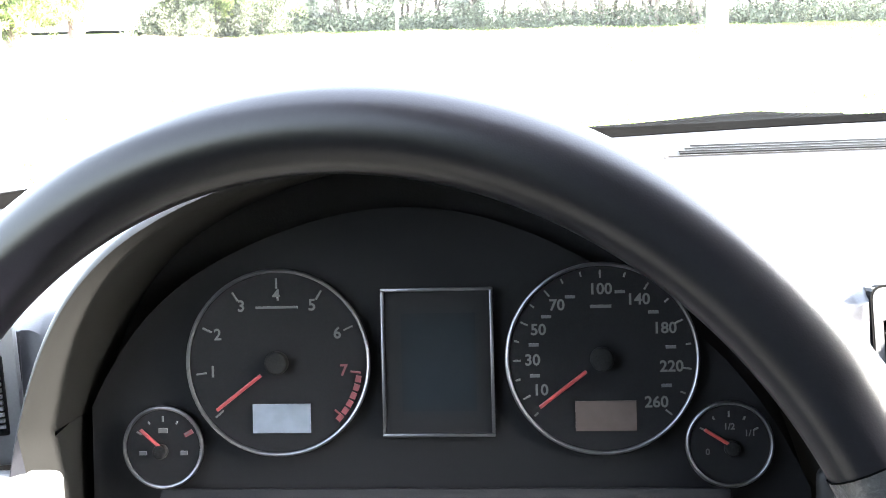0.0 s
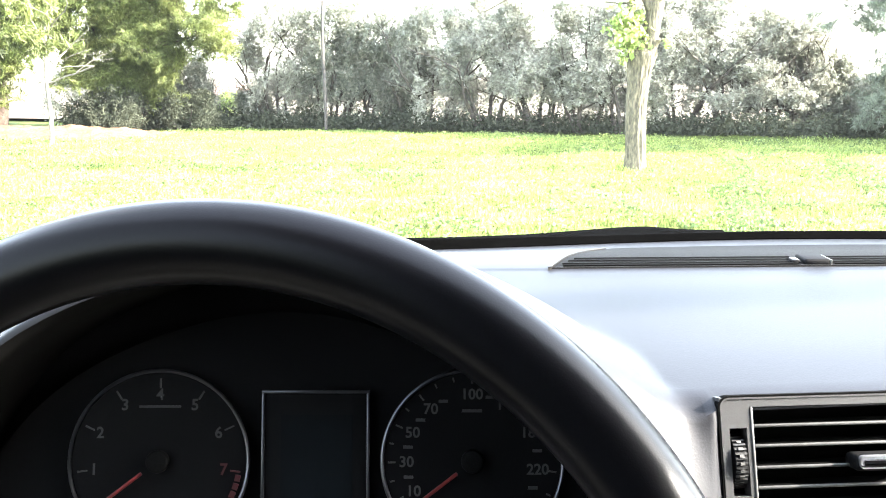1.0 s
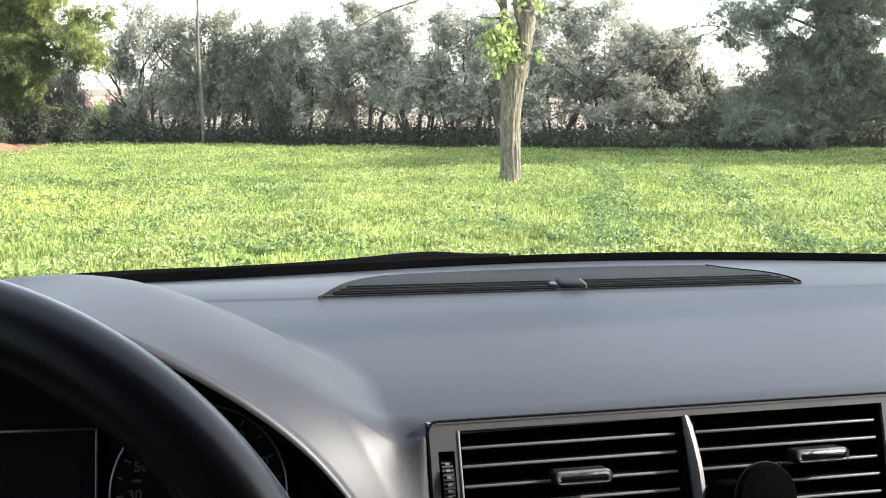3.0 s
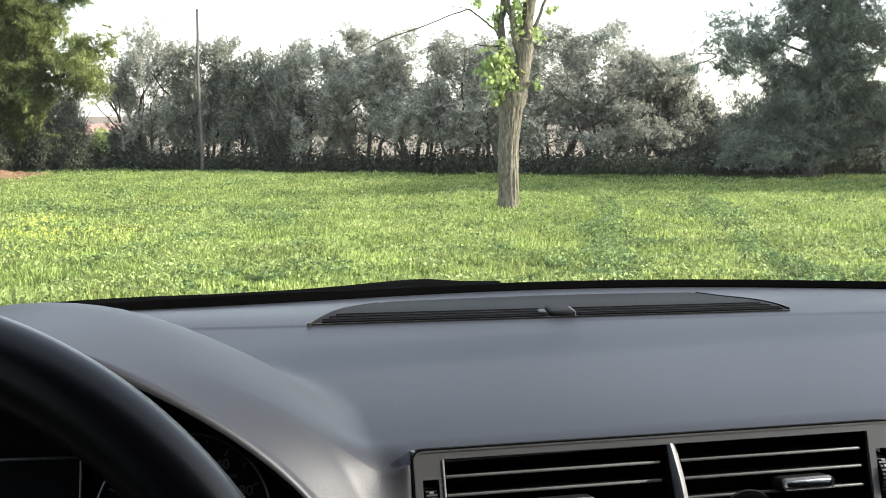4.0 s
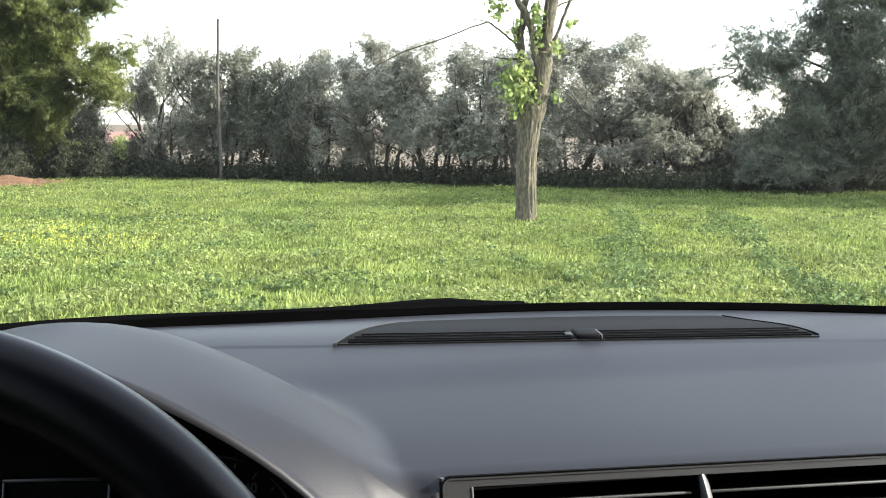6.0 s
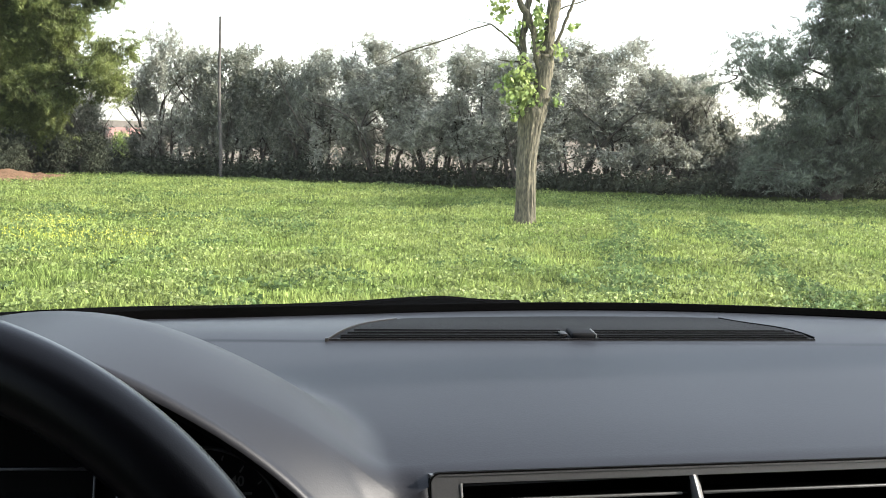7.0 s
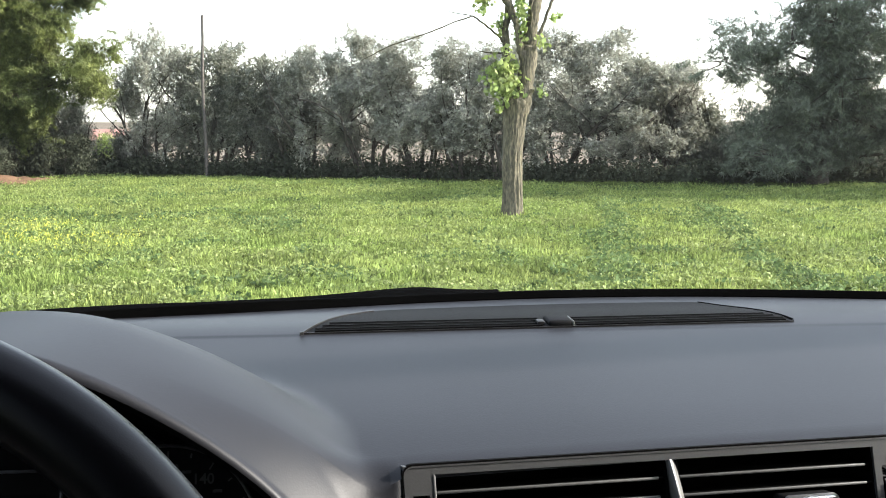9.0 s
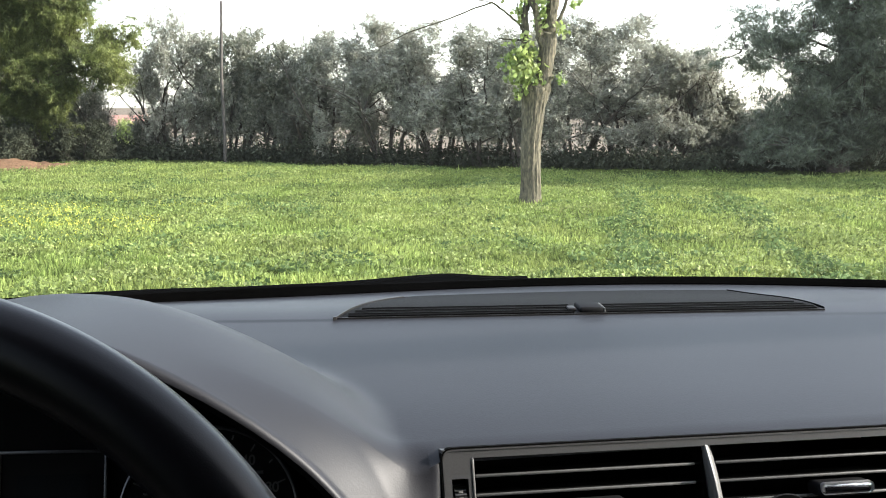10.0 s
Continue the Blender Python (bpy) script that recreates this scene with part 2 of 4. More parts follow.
def ring_bm(radius, tube, around=72, section=8):
    rows = []
    for i in range(around + 1):
        a = 2 * math.pi * i / around
        rows.append([((radius + tube * math.cos(b)) * math.cos(a), tube * math.sin(b), (radius + tube * math.cos(b)) * math.sin(a))
                     for b in (2 * math.pi * k / section for k in range(section))])
    bm = grid_mesh(rows, close=True)
    bmesh.ops.remove_doubles(bm, verts=bm.verts, dist=1e-6)
    return bm


def disc_bm(radius, depth, sides=48, bevel=0.0, m=None):
    """A disc that faces -y."""
    bm = bmesh.new()
    made = bmesh.ops.create_cone(bm, cap_ends=True, segments=sides, radius1=radius, radius2=radius, depth=depth)["verts"]
    if bevel:
        rims = [e for e in bm.edges if len(e.link_faces) == 2 and any(len(f.verts) > 4 for f in e.link_faces)]
        bmesh.ops.bevel(bm, geom=rims, offset=bevel, segments=3, profile=0.5, affect="EDGES")
    bmesh.ops.transform(bm, matrix=pose(0, 0, 0, 90), verts=bm.verts)
    if m is not None:
        bmesh.ops.transform(bm, matrix=m, verts=bm.verts)
    return bm


def text_mesh(body, size):
    curve = bpy.data.curves.new("text", "FONT")
    curve.body, curve.size, curve.offset = body, size, size * 0.022
    curve.align_x, curve.align_y, curve.resolution_u = "CENTER", "CENTER", 3
    holder_ob = bpy.data.objects.new("text", curve)
    mesh = bpy.data.meshes.new_from_object(holder_ob)
    bpy.data.objects.remove(holder_ob)
    bpy.data.curves.remove(curve)
    return mesh


def smooth_step(a, b, x):
    t = min(1.0, max(0.0, (x - a) / (b - a)))
    return t * t * (3 - 2 * t)


def soft_max(a, b, k):
    h = max(k - abs(a - b), 0.0) / k
    return max(a, b) + h * h * k * 0.25

# ---- dashboard ----
CAR_X = 0.366                                     # the car's middle line; the wheel stands at 0
CREASE = 0.940                                    # where the raised rear shelf of the dash begins


def back_edge(x):
    return 1.131 - 0.38 * (x - 0.43) ** 2


def front_edge(x):
    return 0.6848 - 0.0030 * (1 - smooth_step(0.2130, 0.2160, x)) * smooth_step(0.16, 0.19, x) + 0.0875 * min(0.33, max(0.0, x - 0.2))


LIP_Y = 0.648                                     # front of the instrument hood


def dash_height(x, y):
    z = 0.9405 + (y - 0.69) * 0.072
    z += 0.0006 * smooth_step(CREASE + 0.003, CREASE + 0.010, y) - 0.020 * smooth_step(0.96, 1.12, y)
    z -= 0.40 * max(0.0, 0.78 - y) ** 2
    r = 0.002 + 0.010 * (1 - smooth_step(0.195, 0.2155, abs(x)))
    d = max(0.0, front_edge(x) + r - y)                           # beyond the rounded front edge the face falls steeply
    z -= 4.4 * (d * d / (4 * r) if d < 2 * r else d - r)
    return z - 0.02 * smooth_step(0.75, 1.05, x) - 0.012 * smooth_step(0.0, -0.35, x)


def hood_height(x, y):
    s = max(0.0, y - LIP_Y)
    flare = math.sin(0.5 * math.pi * min(1.0, s / 0.048)) * (1 - 0.45 * smooth_step(0.02, 0.13, s))   # the flank beside the vents swells outwards
    x -= 0.0225 * flare * smooth_step(0.06, 0.19, x)
    lip = 1.024 - 0.122 * x - 3.183 * x * x + 0.17 * x ** 3 + 55.4 * x ** 4 - 1592 * x ** 6
    crest = 1.0195 - 2.606 * x * x - 29.9 * x ** 4 + 1683 * x ** 6 - 30747 * x ** 8
    z = lip + (crest - lip) * math.sin(0.5 * math.pi * min(1.0, s / 0.11))
    return z - 0.105 * smooth_step(0.735, 1.00, y)


def top_height(x, y):
    return soft_max(dash_height(x, y), hood_height(x, y), 0.013 + 0.045 * (1 - smooth_step(0.665, 0.705, y)))


dashboard = tagged(holder("dashboard"), "dark grey grained plastic dashboard with an arched instrument hood", "dashboard")
VX0, VX1 = 0.2190, 0.5090                         # ends of the vent opening
HALF = 0.206                                      # half the width of the instrument opening
xs = sorted(set([round(-0.42 + 0.0125 * i, 4) for i in range(127)] + [VX0, VX1, -VX0, -HALF, HALF] + [round(-0.24 + 0.002 * i, 4) for i in range(51)] + [round(0.14 + 0.002 * i, 4) for i in range(61)]))
xs = [x for x in xs if abs(x) < 1 and (abs(x) in (VX0, HALF) or min(abs(abs(x) - VX0), abs(abs(x) - HALF)) > 0.0007)]
BACK, FLANK, ROLL = 48, 24, (20, 40, 60, 80, 90)
TOP = BACK + FLANK + len(ROLL)                    # rows of the upper panel
HOLE = BACK + 5                                   # the row from which the vent opening is left out
cols = []
for x in xs:
    yb, yf = back_edge(x), front_edge(x)
    line = [(x, yb + 0.012, top_height(x, yb) - 0.02), (x, yb + 0.004, top_height(x, yb) - 0.003)]
    for i in range(BACK - 2):
        y = yb + (0.957 - yb) * i / 14 if i < 14 else 0.957 + (0.939 - 0.957) * (i - 14) / 9 if i < 23 else 0.939 + (yf - 0.939) * (i - 23) / (BACK - 26)
        line.append((x, y, top_height(x, y)))
    if abs(x) < VX0 - 1e-6:
        for j in range(1, FLANK + 1):
            y = yf + (LIP_Y - yf) * j / FLANK
            line.append((x, y, top_height(x, y)))
        heights = [0.872, 0.862, 0.85, 0.83, 0.80, 0.70, 0.60]
    else:
        heights = [0.9392, 0.872, 0.866, 0.860] + [0.86 - 0.01 * j for j in range(1, 16)] + [0.705, 0.70, 0.69, 0.68, 0.67, 0.66, 0.65, 0.64, 0.63, 0.62, 0.61, 0.60]
    _, ye, ze = line[-1]
    for a in ROLL:
        r = 0.0050 if abs(x) < VX0 - 1e-6 else 0.0010
        line.append((x, ye - r * math.sin(radians(a)), ze - r * (1 - math.cos(radians(a)))))
    _, ye, ze = line[-1]
    for z in heights:
        zz = min(z, line[-1][2] - 0.0004)
        y = ye - max(0.0, ze - zz) * 0.20 if zz > 0.853 else ye - 0.013 + (0.853 - zz) * 0.55
        line.append((x, y if abs(x) >= VX0 - 1e-6 else ye + 0.1 * (ze - zz), zz))
    cols.append(line)
P = np.array(cols)
ends = {x: P[i, TOP - 1] for i, x in enumerate(xs)}
bm = bmesh.new()
vs = [[bm.verts.new(p) for p in line] for line in P.tolist()]
for i in range(len(xs) - 1):
    mid = (xs[i] + xs[i + 1]) / 2
    for k in range(P.shape[1] - 1):
        if k >= TOP - 1 and abs(mid) < HALF or k == HOLE and VX0 <= mid <= VX1:
            continue
        bm.faces.new((vs[i][k], vs[i + 1][k], vs[i + 1][k + 1], vs[i][k + 1]))
bmesh.ops.delete(bm, geom=[v for v in bm.verts if not v.link_faces], context="VERTS")
part("upper_panel", bm, M["hood"], dashboard)

# the dark liner of the instrument hood, deepened for shade, from the lip back to the instruments
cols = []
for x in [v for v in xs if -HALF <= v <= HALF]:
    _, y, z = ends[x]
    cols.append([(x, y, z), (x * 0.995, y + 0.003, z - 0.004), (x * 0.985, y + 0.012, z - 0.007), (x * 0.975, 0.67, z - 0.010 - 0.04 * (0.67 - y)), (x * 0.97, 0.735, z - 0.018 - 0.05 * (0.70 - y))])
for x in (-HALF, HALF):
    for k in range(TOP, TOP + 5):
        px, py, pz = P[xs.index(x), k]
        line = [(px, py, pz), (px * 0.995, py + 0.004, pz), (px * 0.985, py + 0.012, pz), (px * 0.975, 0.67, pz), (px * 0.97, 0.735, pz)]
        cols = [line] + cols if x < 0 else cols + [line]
part("hood_liner", grid_mesh(cols), M["liner"], dashboard, "matt black hood liner, deepened for shade")
back = [[(p[4][0], 0.732, p[4][2] + 0.003), (p[4][0], 0.728, 0.80)] for p in cols[5:-5]]
part("hood_back", grid_mesh(back), M["trim"], dashboard, "matt black panel behind the instruments")
part("column_cover", boxed((0.115, 0.16, 0.05), pose(0, 0.625, 0.806, -6), 0.018, 3), M["trim"], dashboard, "black steering column cover")
part("side_trim", boxed((0.045, 0.012, 0.07), pose(0.2075, 0.648, 0.826, -10, 0, 0), 0.005, 3), M["side_trim"], dashboard, "dark satin grey trim panel")
part("side_trim", boxed((0.075, 0.012, 0.07), pose(-0.2265, 0.642, 0.829, -10, 0, 0), 0.005, 3), M["vent"], dashboard, "satin grey trim panel")

# ---- defroster strip ----
defroster = tagged(holder("defroster_vent"), "black slotted windshield defroster vent with fine mesh on the dashboard", "air vent")
def strip_y(x):
    return 0.949 + 0.0225 * (x - 0.16)


def strip_back(x):
    """The rear edge of the mesh plate: slanting ends and a gently bowed middle."""
    mid = 1.100 - 0.45 * (x - 0.44) ** 2
    left = 0.946 + (x - 0.150) * 2.35
    right = 0.958 + (0.560 - x) * 4.6
    return max(strip_y(x), -soft_max(-mid, -min(left, right), 0.05))


def on_dash(x, y, lift):
    return (x, y, top_height(x, y) + lift)


def sweep(points, w, h):
    return grid_mesh([[p + Vector((0, b * w, c * h)) for b, c in ((-1, -2), (-1, 1), (1, 1), (1, -2))] for p in points], close=True)


STRIP_L, STRIP_R = 0.151, 0.5585
rows = []
for i in range(91):
    x = STRIP_L + 0.003 + (STRIP_R - STRIP_L - 0.006) * i / 90
    y0, y1 = strip_y(x) + 0.0005, strip_back(x)
    rows.append([on_dash(x, y0 + (y1 - y0) * k / 8, 0.0010) for k in range(9)])
part("mesh_plate", grid_mesh(rows), M["grille"], defroster, "fine black mesh plate")
for k in range(3):
    for x0, x1 in ((STRIP_L + 0.010 + 0.0055 * k, 0.345), (0.373, STRIP_R - 0.006 - 0.0050 * k)):
        pts = [Vector(on_dash(x, strip_y(x) + 0.0042 + 0.0085 * k, 0.0015)) for x in (x0 + (x1 - x0) * i / 30 for i in range(31))]
        part("slot", sweep(pts, 0.0030, 0.0003), M["pit"], defroster, smooth=False)
        pts = [p + Vector((0, 0.0042, 0.0006)) for p in pts]
        part("slot_bar", sweep(pts, 0.0006, 0.0004), M["trim"], defroster, "grey ridge between the slots", smooth=False)
cap = part("sensor_cap", boxed((0.020, 0.026, 0.0060), Matrix.Translation((0.3600, 0.9680, top_height(0.36, 0.968) + 0.0014)), 0.0022, 4), M["trim"], defroster, "dark grey light sensor cap")
# thin pale strip as the sunlit right edge of the cap
part("cap_edge", boxed((0.0012, 0.024, 0.0052), Matrix.Translation((0.3708, 0.9670, top_height(0.36, 0.968) + 0.0012)), 0.0005), M["edge"], cap, "right edge of the cap, coloured as if sunlit")
part("bracket", boxed((0.006, 0.012, 0.0030), Matrix.Translation((0.3445, 0.9640, top_height(0.345, 0.964) + 0.0020)), 0.0008), M["dash"], defroster)
pts = [Vector(on_dash(x, strip_y(x) - 0.0005, 0.0006)) for x in (STRIP_L + (STRIP_R - STRIP_L) * i / 60 for i in range(61))]
part("front_lip", sweep(pts, 0.0006, 0.0006), M["dash"], defroster)
pts = [Vector(on_dash(x, strip_back(x) - 0.001, 0.0012)) for x in (STRIP_L - 0.002 + 0.062 * i / 24 for i in range(25))]
part("side_lip", sweep(pts, 0.0022, 0.0010), M["dash"], defroster, "pale slanting end lip")
pts = [Vector(on_dash(x, strip_back(x) + 0.001, 0.0012)) for x in (STRIP_R - 0.034 + 0.035 * i / 24 for i in range(25))]
part("side_lip", sweep(pts, 0.0009, 0.0006), M["pit"], defroster, "dark slanting end gap", smooth=False)

# ---- centre air vents ----
PANEL = pose(0.2155, 0.6853, 0.9405, -13.5, 0, 5.0)   # its face looks along -y, x to the right, z up the face
PW, PH = 0.298, 0.0720
panel = tagged(holder("vent_panel", PANEL), "dark grey plastic double air vent panel with horizontal slats", "air vent")


def frame_piece(x0, x1, z0, z1, depth=0.010, proud=0.0):
    return boxed((x1 - x0, depth, z1 - z0), Matrix.Translation(((x0 + x1) / 2, depth / 2 - proud, (z0 + z1) / 2)))


COL, TOP_Z, LOW_Z = 0.0172, -0.0050, -0.0662
OPENINGS = ((COL, 0.1515), (0.1582, PW - COL))
part("top_rail", frame_piece(0, PW, TOP_Z, 0), M["vent"], panel)
part("bottom_rail", frame_piece(0, PW, -PH, LOW_Z, proud=0.001), M["vent"], panel)
for x0 in (0.0, PW - COL):
    part("side_rail", frame_piece(x0, x0 + 0.0045, LOW_Z, TOP_Z), M["vent"], panel)
    part("side_rail", frame_piece(x0 + 0.0138, x0 + COL, LOW_Z, TOP_Z), M["vent"], panel)
    part("side_rail", frame_piece(x0 + 0.0045, x0 + 0.0138, -0.0160, TOP_Z), M["vent"], panel)
    part("side_rail", frame_piece(x0 + 0.0045, x0 + 0.0138, LOW_Z, -0.0515), M["vent"], panel)
# the thin shadow gap round the panel
corner, loop = 0.006, []
for cx, cz, a0 in ((PW + 0.0006 - corner, 0.0006 - corner, 0), (-0.0006 + corner, 0.0006 - corner, 90), (-0.0006 + corner, -PH - 0.0006 + corner, 180), (PW + 0.0006 - corner, -PH - 0.0006 + corner, 270)):
    for k in range(7):
        a = radians(a0 + 15 * k)
        loop.append((cx + corner * math.cos(a), cz + corner * math.sin(a), math.cos(a), math.sin(a)))
loop.append(loop[0])
part("panel_gap", grid_mesh([[(x + c * o, y, z + s * o) for o, y in ((-0.0004, 0.006), (-0.0004, -0.0003), (0.0005, -0.0003), (0.0005, 0.006))] for x, z, c, s in loop], close=True), M["pit"], panel, smooth=False)
part("panel_rim", grid_mesh([[(x + c * o, y, z + s * o) for o, y in ((-0.0015, 0.003), (-0.0014, -0.0005), (-0.0006, -0.0005), (-0.0005, 0.003))] for x, z, c, s in loop], close=True), M["vent"], panel, "fine raised rim of the panel")
# bowed middle bar, pale for its sunlit side, which leans outwards towards its foot
rows = []
for i in range(17):
    v = i / 16
    z = TOP_Z + 0.0002 + (LOW_Z - TOP_Z - 0.0004) * v
    y = -0.006 * math.sin(math.pi * v)
    x = 0.1515 + 0.0055 * v
    rows.append([(x + 0.0002, 0.016, z), (x, y + 0.0020, z), (x + 0.0006, y + 0.0003, z), (x + 0.0016, y - 0.0004, z), (x + 0.0032, y + 0.0002, z), (x + 0.0062, y + 0.0046, z), (x + 0.0066, y + 0.007, z), (x + 0.0068, 0.016, z)])
part("middle_bar", grid_mesh(rows), M["edge"], panel, "bowed bar between the vents, coloured pale as if sunlit")
SLATS = (-0.0150, -0.0255, -0.0368, -0.0473, -0.0578)
for n, (x0, x1) in enumerate(OPENINGS):
    wide, mid = x1 - x0, (x0 + x1) / 2
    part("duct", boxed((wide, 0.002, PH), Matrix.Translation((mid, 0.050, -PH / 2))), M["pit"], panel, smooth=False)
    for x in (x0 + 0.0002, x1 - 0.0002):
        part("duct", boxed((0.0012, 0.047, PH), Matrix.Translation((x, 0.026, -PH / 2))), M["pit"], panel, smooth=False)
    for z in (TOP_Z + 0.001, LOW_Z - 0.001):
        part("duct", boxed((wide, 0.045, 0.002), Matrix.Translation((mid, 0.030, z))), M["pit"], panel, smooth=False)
    # slat bodies take duct black for their shaded tops, front edges a lit grey
    for z in SLATS:
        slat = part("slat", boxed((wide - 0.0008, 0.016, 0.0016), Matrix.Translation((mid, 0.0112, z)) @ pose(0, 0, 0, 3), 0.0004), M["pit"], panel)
        part("slat_edge", boxed((wide - 0.0060, 0.0018, 0.0017), Matrix.Translation((mid - 0.0020, 0.0024, z - 0.0003)) @ pose(0, 0, 0, 3), 0.0006, 3), M["slat_edge"], slat, "rounded front edge coloured pale as if lit")
    # pale strips paint the sun on the chamfers of the opening
    part("opening_edge", boxed((0.0014, 0.0030, TOP_Z - LOW_Z), Matrix.Translation((x0 - 0.0004, 0.0010, (TOP_Z + LOW_Z) / 2)), 0.0005), M["edge"], panel, "opening edge coloured as a sunlit chamfer") if n == 0 else None
    part("opening_edge", boxed((wide, 0.0030, 0.0012), Matrix.Translation((mid, 0.0010, LOW_Z + 0.0003)), 0.0004), M["edge"], panel)
    kx, knob_z = (0.0858, -0.0352) if n == 0 else (0.2340, -0.0330)
    knob = part("knob", boxed((0.0345, 0.0150, 0.0085), Matrix.Translation((kx, 0.0005, knob_z)) @ pose(0, 0, 0, 4), 0.0030, 4), M["trim"], panel, "black slider knob")
    part("knob_inlay", boxed((0.0325, 0.0016, 0.0066), Matrix.Translation((kx + 0.0004, -0.0070, knob_z + 0.0006)) @ pose(0, 0, 0, 12), 0.0024, 4), M["chrome"], knob, "chrome rim of the knob")
    part("knob_face", boxed((0.0288, 0.0012, 0.0036), Matrix.Translation((kx + 0.0004, -0.0075, knob_z + 0.0001)) @ pose(0, 0, 0, 12), 0.0014, 3), M["gloss"], knob, "glossy dark face")
    wx = 0.0092 if n == 0 else PW - COL + 0.0092
    part("wheel_slot", boxed((0.0092, 0.004, 0.0355), Matrix.Translation((wx, 0.018, -0.0338))), M["pit"], panel, smooth=False)
    core = bmesh.new()
    bmesh.ops.create_cone(core, cap_ends=True, segments=40, radius1=0.0150, radius2=0.0150, depth=0.0064)
    bmesh.ops.transform(core, matrix=Matrix.Translation((wx, 0.0130, -0.0338)) @ pose(0, 0, 0, 0, 90), verts=core.verts)
    thumb = part("thumb_wheel", core, M["trim"], panel, "ridged vent thumb wheel")
    for k in range(15):
        m = Matrix.Translation((wx, 0.013, -0.0338)) @ pose(0, 0, 0, 90 + (k - 7) * 9) @ Matrix.Translation((0, 0, 0.0152))
        part("ridge", boxed((0.0064, 0.0011, 0.0014), m), M["slat"], thumb, smooth=False)
    for k in range(6):
        m = Matrix.Translation((wx, 0.013, -0.0338)) @ pose(0, 0, 0, 84 + (k - 2.5) * -14) @ Matrix.Translation((0, 0, 0.0161))
        part("wheel_mark", boxed((0.0024, 0.0016, 0.0005), m), M["faint_paint"], thumb, "pale printed bar", smooth=False)
# the whole panel leans a little outwards towards its foot
for ob in panel.children_recursive:
    for v in ob.data.vertices:
        v.co.x -= 0.034 * v.co.z

# ---- round phone mount clipped on a slat ----
mount = tagged(holder("phone_mount", Matrix.Translation((0.4008, 0.655, 0.9018)) @ pose(0, 0, 0, -14, 0, 12)), "black round magnetic phone mount clipped to a vent slat", "phone mount")
part("pad", disc_bm(0.0190, 0.0075, 56, 0.0022), M["rubber"], mount)
part("rim", ring_bm(0.0183, 0.0012, 56, 8), M["trim"], mount)
part("neck", disc_bm(0.0085, 0.016, 32, 0.002, Matrix.Translation((0, 0.0115, 0))), M["rubber"], mount)
part("clip", boxed((0.018, 0.024, 0.014), Matrix.Translation((-0.003, 0.030, -0.002)), 0.003, 3), M["rubber"], mount)

# ---- instrument cluster ----
K = 1.0406
CLUSTER = pose(0, 0.700, 0.900, -15.2)
cluster = tagged(holder("instrument_cluster", CLUSTER), "black instrument cluster with two large and two small chrome-ringed dials", "instruments")
bm = bmesh.new()
arch = [(x, min(0.086, (hood_height(x, LIP_Y) - 0.046 - 0.900) / 0.965)) for x in (-0.1925 + 0.385 / 46 * i for i in range(47))]
outline = arch + [(0.1925, -0.087), (-0.1925, -0.087)]
front = [bm.verts.new((x, 0.0055, max(z, -0.075) if i < 47 else z)) for i, (x, z) in enumerate(outline)]
rear = [bm.verts.new((v.co.x, 0.0115, v.co.z)) for v in front]
bm.faces.new(front[::-1])
bm.faces.new(rear)
for i in range(len(front)):
    j = (i + 1) % len(front)
    bm.faces.new((front[i], front[j], rear[j], rear[i]))
part("backing", bm, M["face"], cluster, smooth=False)
part("lower_bar", boxed((0.300, 0.010, 0.014), Matrix.Translation((0, -0.006, -0.0735)) @ pose(0, 0, 0, -18), 0.003), M["trim"], cluster)


def polar(cx, cz, r, deg):
    """deg clockwise from straight up."""
    return cx + r * math.sin(radians(deg)), cz + r * math.cos(radians(deg))


def bar(parent, name, x, z, w, h, turn, mat, y=-0.0004, thick=0.0006, label=""):
    return part(name, boxed((w, thick, h), Matrix.Translation((x, y, z)) @ pose(0, 0, 0, 0, turn)), mat, parent, label, smooth=False)


def word(parent, body, x, z, size, mat, y=-0.0006):
    return link(text_mesh(body, size), "numeral", mat, parent, matrix=Matrix.Translation((x, y, z)) @ pose(0, 0, 0, 90), smooth=False)


def dial(name, cx, cz, radius, label):
    d = part(name, disc_bm(radius, 0.0035, 72, 0.0, Matrix.Translation((cx, 0.0020, cz))), M["face"], cluster, label)
    part("ring", ring_bm(radius, 0.00105, 96, 8), M["ring"], d, "chrome ring", matrix=Matrix.Translation((cx, -0.0006, cz)))
    return d


RD = 0.0475 * K
XD = 0.0828 * K
tach = dial("tachometer", -XD, 0, RD, "black rev counter with red needle")
for v in range(9):
    deg = -130 + 260 * v / 8
    red = v >= 7
    x, z = polar(-XD, 0, RD * 0.86, deg)
    bar(tach, "tick", x, z, 0.0009, 0.0055, deg, M["dark_red"] if red else M["mark"])
    if 1 <= v <= 7:
        x, z = polar(-XD, 0, RD * 0.73, deg)
        word(tach, str(v), x, z, 0.0086, M["dark_red"] if red else M["mark"])
for v in range(6):
    deg = 102 + 6 * v
    x, z = polar(-XD, 0, RD * 0.90, deg)
    bar(tach, "red_zone", x, z, 0.0035, 0.0030, deg, M["dark_red"])
bar(tach, "caption", -XD, RD * 0.600, 0.023, 0.0012, 0, M["faint"])
speedo = dial("speedometer", XD, 0, RD, "black speedometer with red needle")
